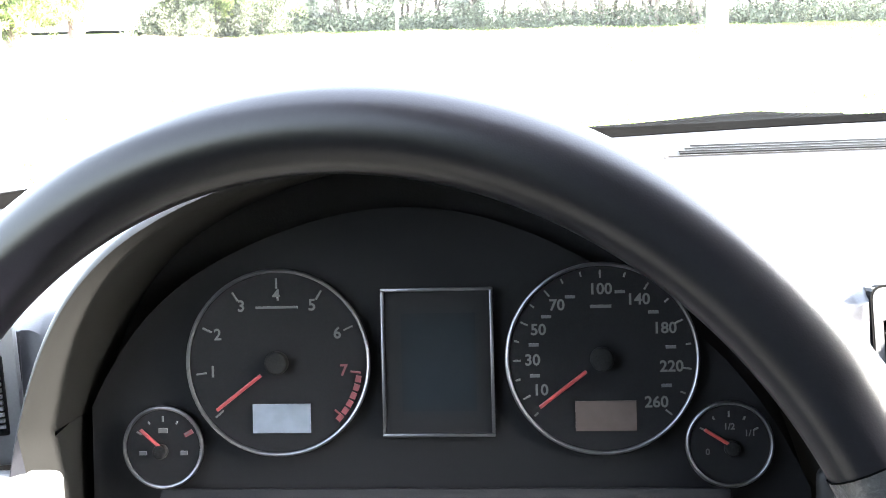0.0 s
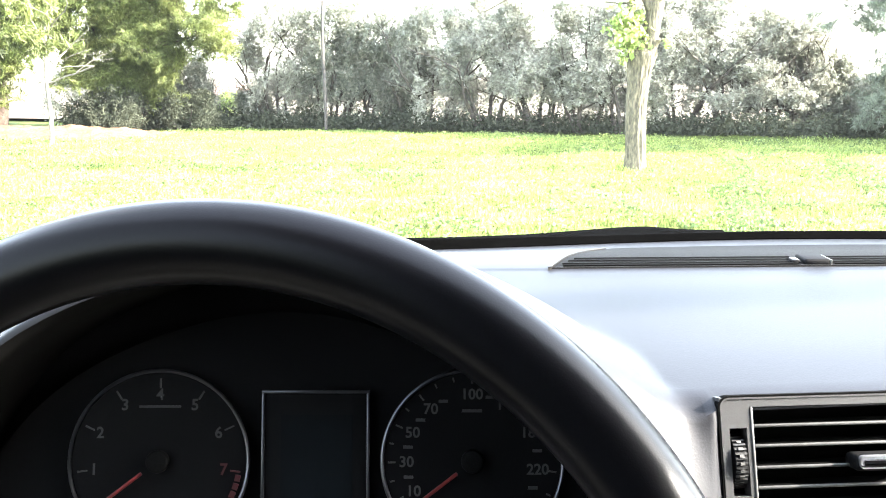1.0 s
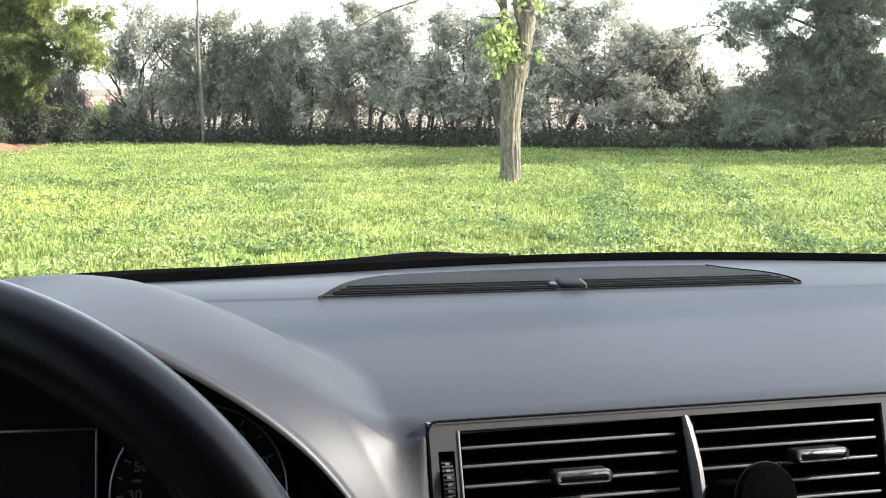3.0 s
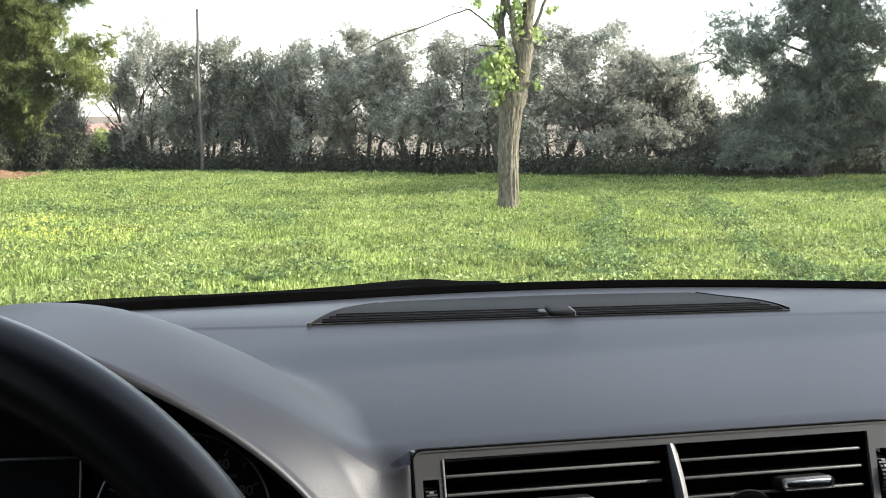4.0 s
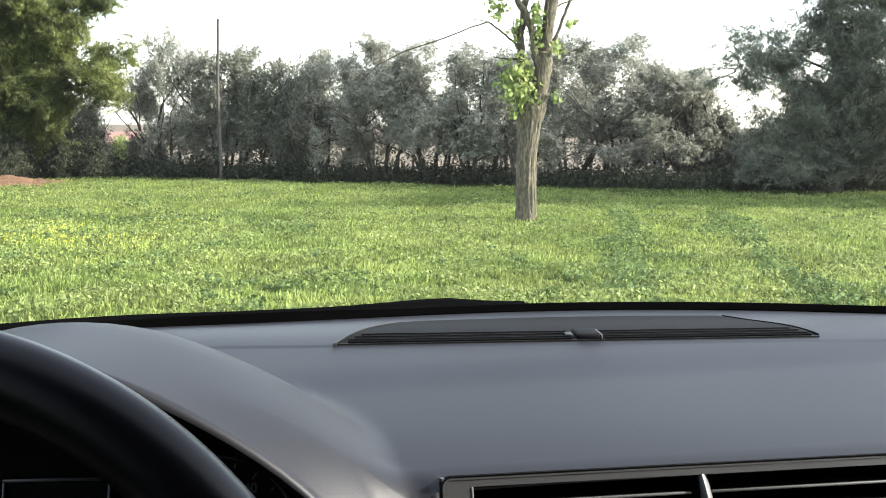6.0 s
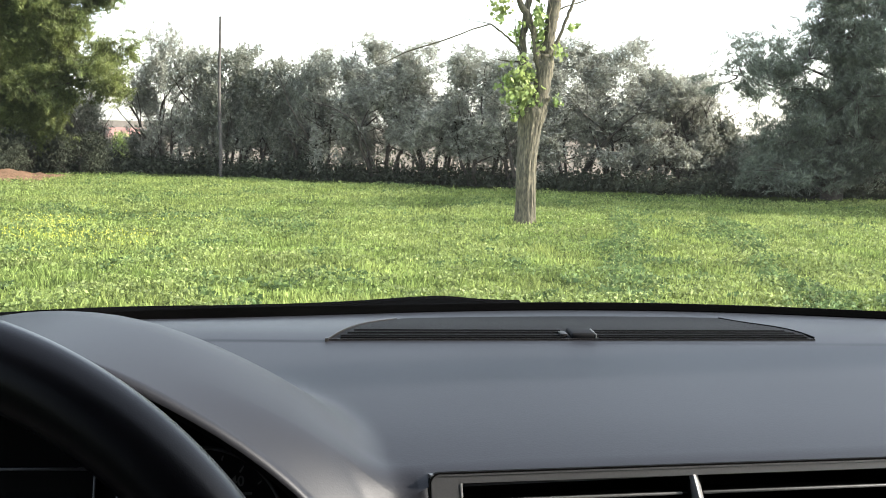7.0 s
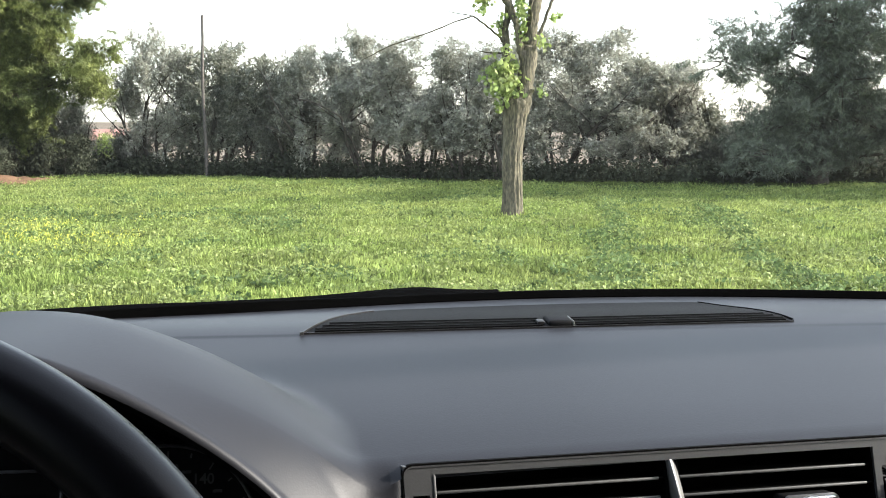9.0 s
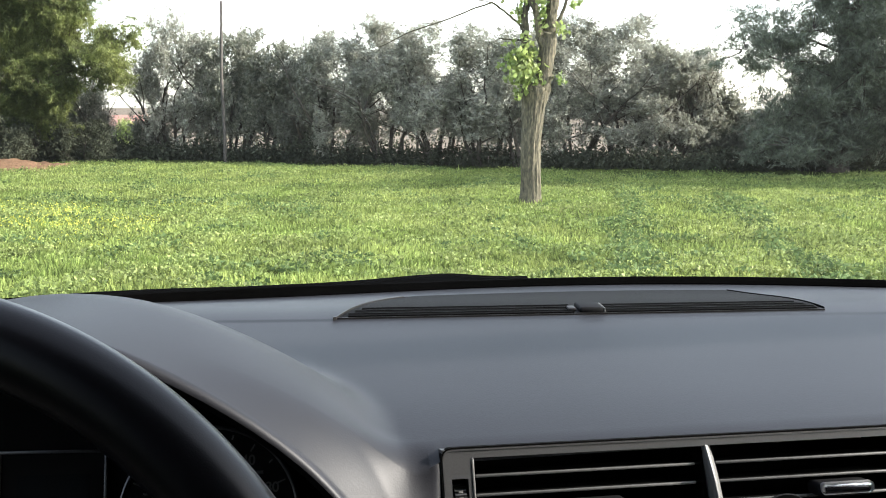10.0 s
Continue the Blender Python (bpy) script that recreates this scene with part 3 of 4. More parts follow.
for n, v in enumerate((0, 10, 20, 30, 40, 50, 60, 70, 80, 90, 100, 120, 140, 160, 180, 200, 220, 240, 260)):
    deg = -130 + (130 * v / 100 if v <= 100 else 130 + 130 * (v - 100) / 160)
    big = v in (10, 30, 50, 70, 100, 140, 180, 220, 260)
    x, z = polar(XD, 0, RD * (0.895 if big else 0.915), deg)
    bar(speedo, "tick", x, z, 0.0009, 0.0042 if big else 0.0026, deg, M["mark"])
    if big:
        x, z = polar(XD, 0, RD * 0.73, deg)
        word(speedo, str(v), x, z, 0.0082, M["mark"])
    elif v in (20, 40, 60, 80, 120, 160, 200, 240):
        x, z = polar(XD, 0, RD * 0.73, deg)
        bar(speedo, "small_caption", x, z, 0.0052, 0.0016, 0, M["faint"])
bar(speedo, "caption", XD, RD * 0.55, 0.011, 0.0016, 0, M["faint"])
for d, cx, lcd in ((tach, -XD, "lcd_light"), (speedo, XD, "lcd_warm")):
    needle_deg = -127
    x, z = polar(cx, 0, RD * 0.52, needle_deg)
    part("needle", boxed((0.0018, 0.0016, RD * 0.62), Matrix.Translation((x, -0.0045, z)) @ pose(0, 0, 0, 0, needle_deg), 0.0004), M["red"], d, "red needle")
    part("needle_hub", disc_bm(0.0062, 0.0060, 40, 0.0014, Matrix.Translation((cx, -0.0030, 0))), M["grille"], d, "grey needle hub")
    part("display", boxed((0.0315, 0.0008, 0.0155), Matrix.Translation((cx + 0.0015, -0.0004, -0.0300)), 0.0), M[lcd], d, "small liquid crystal display", smooth=False)
for side, name, label in ((-1, "temperature_gauge", "small black coolant gauge with red needle"), (1, "fuel_gauge", "small black fuel gauge with red needle")):
    cx, cz, r = side * 0.1446 * K, -0.0434 * K, 0.0207 * K
    g = dial(name, cx, cz, r, label)
    for deg in (-60, -30, 0, 30, 60):
        x, z = polar(cx, cz, r * 0.72, deg)
        bar(g, "tick", x, z, 0.0008, 0.0030 if deg % 60 == 0 else 0.0018, deg, M["mark"])
    x, z = polar(cx, cz, r * 0.42, 0)
    if side > 0:
        word(g, "1/2", x, z, 0.0046, M["mark"])
        word(g, "1/1", *polar(cx, cz, r * 0.55, 62), 0.0046, M["mark"])
        word(g, "0", *polar(cx, cz, r * 0.55, -110), 0.0046, M["mark"])
    else:
        bar(g, "caption", x, z, 0.0050, 0.0024, 0, M["mark"])
        bar(g, "caption", *polar(cx, cz, r * 0.55, 105), 0.0038, 0.0022, 0, M["faint"])
        bar(g, "caption", *polar(cx, cz, r * 0.55, -105), 0.0038, 0.0022, 0, M["faint"])
        bar(g, "red_zone", *polar(cx, cz, r * 0.75, 62), 0.0024, 0.0050, 62, M["dark_red"])
    deg = -58 if side > 0 else -48
    x, z = polar(cx, cz, r * 0.32, deg)
    part("needle", boxed((0.0018, 0.0014, r * 0.78), Matrix.Translation((x, -0.0035, z)) @ pose(0, 0, 0, 0, deg), 0.0004), M["red"], g, "red needle")
    part("needle_hub", disc_bm(0.0040, 0.0044, 32, 0.001, Matrix.Translation((cx + side * 0.001, -0.0022, cz - 0.002))), M["grille"], g)
screen = part("info_screen", boxed((0.0557 * K, 0.002, 0.0743 * K), Matrix.Translation((0, 0.0022, -0.001))), M["face"], cluster, "black information screen in a chrome frame", smooth=False)
part("glass", boxed((0.0395, 0.0006, 0.0520), Matrix.Translation((0.0005, 0.0008, -0.001))), M["lcd"], screen, smooth=False)
w2, h2 = 0.0557 * K / 2, 0.0743 * K / 2
for x, z, w, h in ((0, h2, 2 * w2 + 0.0018, 0.0017), (0, -h2, 2 * w2 + 0.0018, 0.0017), (-w2, 0, 0.0017, 2 * h2 - 0.0018), (w2, 0, 0.0017, 2 * h2 - 0.0018)):
    part("screen_frame", boxed((w, 0.0016, h), Matrix.Translation((x, 0.0002, z - 0.001)), 0.0004), M["ring"], screen)
for x, w in ((-0.148, 0.007), (-0.135, 0.003), (-0.121, 0.009), (0.098, 0.009), (0.113, 0.007), (0.127, 0.006)):
    bar(cluster, "button_caption", x, -0.0715, w, 0.0022, 0, M["faint"], y=-0.0125)

# ---- left air vent, mostly hidden by the wheel ----
side_vent = tagged(holder("side_air_vent", pose(-0.236, 0.668, 0.896, -10, 0, 14)), "grey plastic side air vent with a ridged thumb wheel", "air vent")
part("surround", boxed((0.040, 0.008, 0.075), None, 0.003), M["vent"], side_vent)
part("wheel_slot", boxed((0.010, 0.003, 0.042), Matrix.Translation((0.008, -0.0035, 0)), 0.001), M["pit"], side_vent)
thumb = bmesh.new()
for k in range(11):
    box(thumb, (0.007, 0.004, 0.0018), Matrix.Translation((0.008, -0.0055 + 0.0002 * abs(k - 5), 0.016 - 0.0032 * k)), 0.0)
part("thumb_wheel", thumb, M["silver"], side_vent, "pale ridged thumb wheel", smooth=False)

# ---- steering wheel ----
WHEEL = Matrix.Translation((-0.0193, 0.4746, 0.8661)) @ Matrix.Rotation(-0.1968, 4, "Z") @ Matrix.Rotation(-radians(16.31), 4, "X")
steering = tagged(holder("steering_wheel", WHEEL), "black leather steering wheel with perforated lower grips", "steering wheel")
WR, TUBE = 0.1921, 0.0155


def rim_piece(a0, a1, tube, count, section=20):
    rows = []
    for i in range(count + 1):
        a = radians(a0 + (a1 - a0) * i / count)
        rows.append([((WR + tube * math.cos(b)) * math.cos(a), tube * math.sin(b), (WR + tube * math.cos(b)) * math.sin(a))
                     for b in (2 * math.pi * k / section for k in range(section))])
    return grid_mesh(rows, close=True)


part("rim", rim_piece(30.5, 149.5, TUBE, 110), M["leather"], steering, "smooth black leather upper rim")
part("rim", rim_piece(190, 350, TUBE, 110), M["leather"], steering, "smooth black leather lower rim")
for a0, a1 in ((-10, 30.5), (149.5, 190)):
    part("grip", rim_piece(a0, a1, TUBE + 0.0003, 24), M["leather_hole"], steering, "perforated black leather grip")
for a in (30.5, 149.5, -10, 190):
    part("seam", rim_piece(a - 0.09, a + 0.09, TUBE + 0.0005, 1), M["rubber"], steering)
hub_rows = []
for r, y in ((0.0, -0.004), (0.025, -0.004), (0.040, -0.001), (0.049, 0.006), (0.052, 0.016), (0.052, 0.045)):
    hub_rows.append([(r * math.cos(a) * (1.15 if math.sin(a) < 0 else 1.05), y, r * math.sin(a)) for a in (2 * math.pi * k / 48 for k in range(48))])
part("hub_pad", grid_mesh(hub_rows, close=True), M["trim"], steering, "black airbag hub pad")
for a in (-8, 188, -52, 232):
    d = Vector((math.cos(radians(a)), 0, math.sin(radians(a))))
    m = Matrix.Translation(d * 0.115 + Vector((0, 0.010, 0))) @ pose(0, 0, 0, 0, -a)
    part("spoke", boxed((0.118, 0.014, 0.034), m, 0.006, 3), M["trim"], steering)
column = bmesh.new()
bmesh.ops.create_cone(column, cap_ends=True, segments=24, radius1=0.03, radius2=0.035, depth=0.12)
bmesh.ops.transform(column, matrix=Matrix.Translation((0, 0.09, 0)) @ pose(0, 0, 0, 90), verts=column.verts)
part("column", column, M["trim"], steering)

# ---- windshield, wiper and the cabin's plain shell ----
X0, X1 = CAR_X - 0.74, CAR_X + 0.74


def shield_point(u, v):
    """u across from -1 to 1, v up from 0 to 1."""
    half = 0.74 - 0.13 * v
    x = CAR_X + half * u
    y = back_edge(x) + 0.018 - 0.72 * v - 0.10 * v * v * u * u
    return (x, y, 0.950 + 0.50 * v + 0.03 * math.sin(math.pi * v))


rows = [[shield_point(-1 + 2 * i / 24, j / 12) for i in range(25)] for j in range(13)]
pane = finish(grid_mesh(rows), "windshield", veiled)
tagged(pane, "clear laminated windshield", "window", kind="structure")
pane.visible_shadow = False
rows = []
for i in range(61):
    x = X0 + (X1 - X0) * i / 60
    y = back_edge(x)
    z = top_height(x, y)
    up = 0.004 * (1 - smooth_step(0.0, 0.25, x))
    rows.append([(x, y - 0.002, z - 0.02), (x, y - 0.001, z + 0.001), (x, y + 0.006, z + 0.0060 + up), (x, y + 0.012, z + 0.0060 + up), (x, y + 0.014, z - 0.02)])
seal = finish(grid_mesh(rows), "windshield_seal", M["rubber"])
tagged(seal, "black rubber windshield seal along the dashboard", "seal", kind="structure")
wiper = tagged(holder("wiper"), "black windshield wiper resting below the glass", "wiper")
rows = []
for i in range(41):
    x = -0.10 + 0.44 * i / 40
    hump = 0.0020 + 0.0042 * math.exp(-((x - 0.255) / (0.075 if x < 0.255 else 0.032)) ** 2) + 0.0012 * smooth_step(-0.10, 0.10, x) * (1 - smooth_step(0.28, 0.34, x))
    y, z = back_edge(x) + 0.030, top_height(x, back_edge(x))
    rows.append([(x, y, z - 0.02), (x, y, z + 0.001 + hump), (x, y + 0.008, z + 0.002 + hump), (x, y + 0.016, z - 0.02)])
part("wiper_arm", grid_mesh(rows), M["rubber"], wiper)
shell = [
    ("roof_lining", (1.24, 0.72, 0.03), (CAR_X, 0.06, 1.462), "cloth"),
    # wall added close behind the view, to keep light off the instruments
    ("rear_bulkhead", (1.50, 0.03, 1.46), (CAR_X, -0.28, 0.73), "cabin"),
    ("cabin_floor", (1.48, 1.42, 0.03), (CAR_X, 0.45, 0.20), "cabin"),
    ("firewall", (1.44, 0.03, 0.86), (CAR_X, 1.15, 0.505), "cabin"),
]
for name, size, at, mat in shell:
    ob = finish(boxed(size, Matrix.Translation(at)), name, M[mat], smooth=False)
    tagged(ob, "plain " + name.replace("_", " ") + " of the car cabin", "car body", kind="structure")
for side, x in (("left", X0 - 0.015), ("right", X1 + 0.015)):
    lean = 1 if side == "left" else -1
    ob = finish(boxed((0.03, 1.43, 0.94), Matrix.Translation((x, 0.45, 0.45))), "door_" + side, M["cabin"], smooth=False)
    tagged(ob, "dark grey door lining below the side window", "car door", kind="structure")
    # unseen side glass; behind it a closed panel beside seats, added to block skylight
    for u0, u1, name, mat, label, kind_word in ((0.34, 1, "side_window_", shaded if side == "left" else tinted, "unseen side window of the car, tinted to adjust cabin light", "window"), (0, 0.34, "side_panel_", M["cabin"], "plain unseen panel added to close the rear cabin side against skylight", "car body")):
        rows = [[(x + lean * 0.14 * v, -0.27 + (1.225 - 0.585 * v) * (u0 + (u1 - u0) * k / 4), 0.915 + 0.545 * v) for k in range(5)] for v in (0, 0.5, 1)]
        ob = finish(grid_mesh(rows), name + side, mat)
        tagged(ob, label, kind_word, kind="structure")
    a, b = Vector((x, 1.00, 0.93)), Vector((x + lean * 0.125, 0.76, 1.45))
    d = b - a
    m = Matrix.Translation((a + b) / 2) @ d.to_track_quat("Z", "Y").to_matrix().to_4x4()
    ob = finish(boxed((0.035, 0.05, d.length), m, 0.012), "pillar_" + side, M["cloth"])
    tagged(ob, "pale lined windshield pillar", "car body", kind="structure")

# ---- ground ----
def rise(x, y):
    """Height of the field: nearly level, softly uneven."""
    return 0.05 * noise.noise((x * 0.22, y * 0.22, 1.7)) + 0.015 * noise.noise((x * 1.1, y * 1.1, 4.0))


rows = []
ys = [-30, -10, 0, 3] + [4 + 0.4 * i for i in range(46)] + [24, 28, 36, 60, 120, 300, 900, 2500]
xg = [-2500, -600, -150, -60, -30, -18] + [-12 + 0.6 * i for i in range(51)] + [24, 36, 70, 160, 600, 2500]
for y in ys:
    rows.append([(x, y, rise(x, y) if abs(x) < 30 and 2 < y < 30 else -5.0 * smooth_step(26, 110, y)) for x in xg])
ground = finish(grid_mesh(rows), "ground", M["soil"])
tagged(ground, "uneven field soil under the grass", "ground", kind="structure")

rows = []
for y in [21.4, 22.4, 24, 26, 28, 32, 40, 60, 120, 300, 900, 2400]:
    wide = 1 if y < 60 else 5 if y < 200 else 40
    rows.append([(x * wide, y - 0.40 * max(-12, min(7, x)) * (y < 30), 0.03 + (0.05 if y < 30 else -5.0 * smooth_step(26, 110, y))) for x in [-60 + 4 * i for i in range(31)]])
dry = finish(grid_mesh(rows), "dry_ground", M["far"])
tagged(dry, "dry brown ground behind the row of trees", "ground", kind="structure")

rng = np.random.default_rng(7)


def blades(name, mat, spots, height, width, lean, label):
    """One mesh of many grass blades or small leaves, each one triangle pair, at spots (x, y)."""
    n = len(spots)
    h = height * rng.uniform(0.55, 1.35, n)
    w = width * rng.uniform(0.6, 1.4, n)
    a = rng.uniform(0, 2 * np.pi, n)
    tilt = rng.uniform(0, lean, n)
    b = rng.uniform(0, 2 * np.pi, n)
    h *= np.array([max(0.45, 1.0 + 0.9 * noise.noise((x * 3.6, y * 3.6, 5.0)) + 1.2 * noise.noise((x * 10.0, y * 10.0, 9.0))) for x, y in spots])
    z0 = np.array([rise(x, y) for x, y in spots]) - 0.01
    base = np.column_stack([spots, z0])
    across = np.column_stack([np.cos(a), np.sin(a), np.zeros(n)]) * w[:, None] / 2
    up = np.column_stack([np.cos(b) * np.sin(tilt), np.sin(b) * np.sin(tilt), np.cos(tilt)]) * h[:, None]
    v = np.empty((n, 4, 3))
    v[:, 0], v[:, 1] = base - across * 0.6, base + across * 0.6
    v[:, 2] = base + up * 0.6 + across
    v[:, 3] = base + up
    verts = v.reshape(-1, 3)
    idx = np.arange(n)[:, None] * 4
    faces = np.concatenate([idx + [0, 1, 2], idx + [0, 2, 3]]).tolist()
    ob = raw(name, verts.tolist(), faces, mat)
    return tagged(ob, label, "grass", kind="stuff")


def field_spots(count, y0=5.2, y1=22.0, power=1.0):
    """Spots over the part of the field that can be seen from the car, thicker near it."""
    y = y0 + (y1 - y0) * rng.random(count * 2) ** power
    x = rng.uniform(-0.50, 0.62, count * 2) * (y + 1.5) + 0.2
    open_field = y < 20.9 - 0.40 * (np.clip(x, -8, 7) + 4) + 0.35 * np.sin(x * 2.3) + rng.normal(0, 0.25, len(x))
    return np.column_stack([x, y])[open_field][:count]


def track(x, y):
    """How near a spot lies to one of the two faint wheel tracks that bend away over the field."""
    across = x - (2.10 + 0.245 * (y - 7.06) + 0.05 * math.sin(y * 1.3))
    patchy = 0.80 + 1.0 * noise.noise((x * 2.3, y * 1.6, 31.0))
    return max(0.0, min(1.0, patchy)) * max(math.exp(-(across / 0.13) ** 2), math.exp(-((across - 1.25) / 0.16) ** 2)) * (1 - smooth_step(11.0, 15.0, y))


def swale(x, y):
    """A strip of denser, darker growth that crosses the field."""
    along = smooth_step(-4.6, -3.2, x) * (1 - smooth_step(-1.0, 0.2, x))
    return along * math.exp(-((y - 11.2 - 0.46 * (-0.6 - x)) / 0.34) ** 2) * (0.75 + 0.8 * noise.noise((x * 1.7, y * 1.7, 12.0)))


spots = field_spots(430000, power=1.35)
worn = np.array([track(x, y) for x, y in spots])
thin = np.array([0.6 * smooth_step(-3.4, -6.0, x) * smooth_step(13.0, 17.0, y) for x, y in spots])      # sparse dry growth before the earth bank
spots = spots[rng.random(len(spots)) > 2.0 * worn + thin]
blades("grass", M["grass"], spots, 0.043, 0.017, 1.0, "bright green low grass covering the field")


def herbs(name, mat, spots, tall, size, seed, label):
    """Low leafy herbs in uneven tufts: many small leaves at all heights of each tuft."""
    tuft = np.array([max(0.0, 0.25 + 0.8 * noise.noise((x * 4.2, y * 4.2, 17.0)) + 0.9 * noise.noise((x * 1.3, y * 1.3, 6.0)) + 0.5 * track(x, y) + 0.6 * swale(x, y)) for x, y in spots])
    keep = tuft > 0.10
    spots, tuft = spots[keep], tuft[keep]
    lift = rng.random(len(spots)) ** 0.7 * tall * (0.35 + np.minimum(1.2, tuft))
    points = [(x, y, rise(x, y) + 0.008 + z) for (x, y), z in zip(spots.tolist(), lift.tolist())]
    return tagged(leaf_cloud(name, mat, points, 1, 0.004, size, 0.55, None, seed), label, "weeds", kind="stuff")


HERB_SPOTS = field_spots(190000, power=1.35)
DARK_SPOTS = field_spots(160000, power=1.35)
clump = np.array([noise.noise((x * 0.9, y * 0.9, 21.0)) + 0.8 * noise.noise((x * 3.1, y * 3.1, 8.0)) + 2.2 * track(x, y) + 1.1 * swale(x, y) for x, y in DARK_SPOTS])
DARK_SPOTS = DARK_SPOTS[clump > 0.38]
rows = []
for i in range(41):
    v = i / 40
    rows.append([(-10.5 + 5.3 * u, 18.4 + 2.6 * v, rise(-10.5 + 5.3 * u, 18.4 + 2.6 * v) - 0.03 + 0.19 * math.sin(math.pi * v) * min(1, 4 * (1 - u)) + 0.06 * noise.noise((u * 9, v * 7, 3)) + 0.05 * noise.noise((u * 30, v * 22, 5)))
                 for u in (k / 90 for k in range(91))])
patch = finish(grid_mesh(rows), "earth_bank", M["earth"])
tagged(patch, "low bank of bare reddish earth", "earth", kind="structure")


# ---- trees ----
def tube(bm, points, radii, sides=7):
    rows = []
    for i, (p, r) in enumerate(zip(points, radii)):
        d = (points[min(i + 1, len(points) - 1)] - points[max(i - 1, 0)]).normalized()
        q = d.to_track_quat("Z", "Y") if i == 0 else before.rotation_difference(d) @ q
        before = d
        rows.append([bm.verts.new(p + q @ Vector((r * math.cos(2 * math.pi * k / sides), r * math.sin(2 * math.pi * k / sides), 0))) for k in range(sides)])
    for a, b in zip(rows, rows[1:]):
        for k in range(sides):
            bm.faces.new((a[k], a[(k + 1) % sides], b[(k + 1) % sides], b[k]))
    bm.faces.new(rows[-1])


def grow(bm, rnd, start, way, length, radius, depth, tips, bend=0.35, droop=0.0, fork=(2, 4), shrink=0.66, sides=7):
    """A limb that wanders, tapers and forks; its twig ends are added to tips."""
    n = 5
    p, d = start.copy(), way.normalized()
    pts, rad = [p.copy()], [radius]
    for i in range(n):
        d = (d + Vector((rnd.uniform(-1, 1), rnd.uniform(-1, 1), rnd.uniform(-0.6, 0.8) - droop)) * bend * 0.5).normalized()
        p = p + d * length / n
        pts.append(p.copy())
        rad.append(radius * (1 - 0.45 * (i + 1) / n))
        if depth <= 1:
            tips.append((p.copy(), d.copy()))
    tube(bm, pts, rad, sides)
    if depth > 0:
        for k in range(rnd.randint(*fork)):
            q = pts[rnd.randint(2, n)]
            side = Vector((rnd.uniform(-1, 1), rnd.uniform(-1, 1), rnd.uniform(-0.25, 0.9))).normalized()
            grow(bm, rnd, q, (d * 0.7 + side).normalized(), length * shrink * rnd.uniform(0.75, 1.15), rad[-1] * 0.72, depth - 1, tips, bend, droop, fork, shrink, max(4, sides - 1))


def leaf_cloud(name, mat, centres, per, spread, size, slim, parent, seed, hang=0.0, label="", spray=0.0, rise_by=0.5):
    """Many small pointed leaves round the centres; spray: the length of the leafy twigs that they sit on."""
    r = np.random.default_rng(seed)
    base = np.array([tuple(p) for p in centres])
    twig = r.normal(0, 1, (len(base), 3))
    twig[:, 2] = np.abs(twig[:, 2]) * rise_by + rise_by * 0.6 - hang
    twig /= np.linalg.norm(twig, axis=1)[:, None]
    c, along = np.repeat(base, per, axis=0), np.repeat(twig, per, axis=0)
    n = len(c)
    off = r.normal(0, 1, (n, 3))
    off *= np.minimum(1, 1.7 / (np.linalg.norm(off, axis=1)[:, None] + 1e-9))
    f = r.uniform(-0.5, 0.5, n)[:, None]
    c = c + off * spread * np.array([1, 1, 0.85]) * (1 - 0.6 * (f + 0.5) * (spray > 0)) + along * f * spray
    d = r.normal(0, 1, (n, 3)) + along * (1.2 if spray else 0.0)
    d[:, 2] -= hang
    d /= np.linalg.norm(d, axis=1)[:, None]
    s = np.cross(d, r.normal(0, 1, (n, 3)))
    s /= np.linalg.norm(s, axis=1)[:, None] + 1e-9
    L = size * r.uniform(0.6, 1.4, n)[:, None]
    v = np.empty((n, 4, 3))
    v[:, 0] = c - d * L / 2
    v[:, 1] = c + s * L * slim / 2
    v[:, 2] = c + d * L / 2
    v[:, 3] = c - s * L * slim / 2
    faces = (np.arange(n)[:, None] * 4 + [0, 1, 2, 3]).tolist()
    return raw(name, v.reshape(-1, 3).tolist(), faces, mat, parent, label)


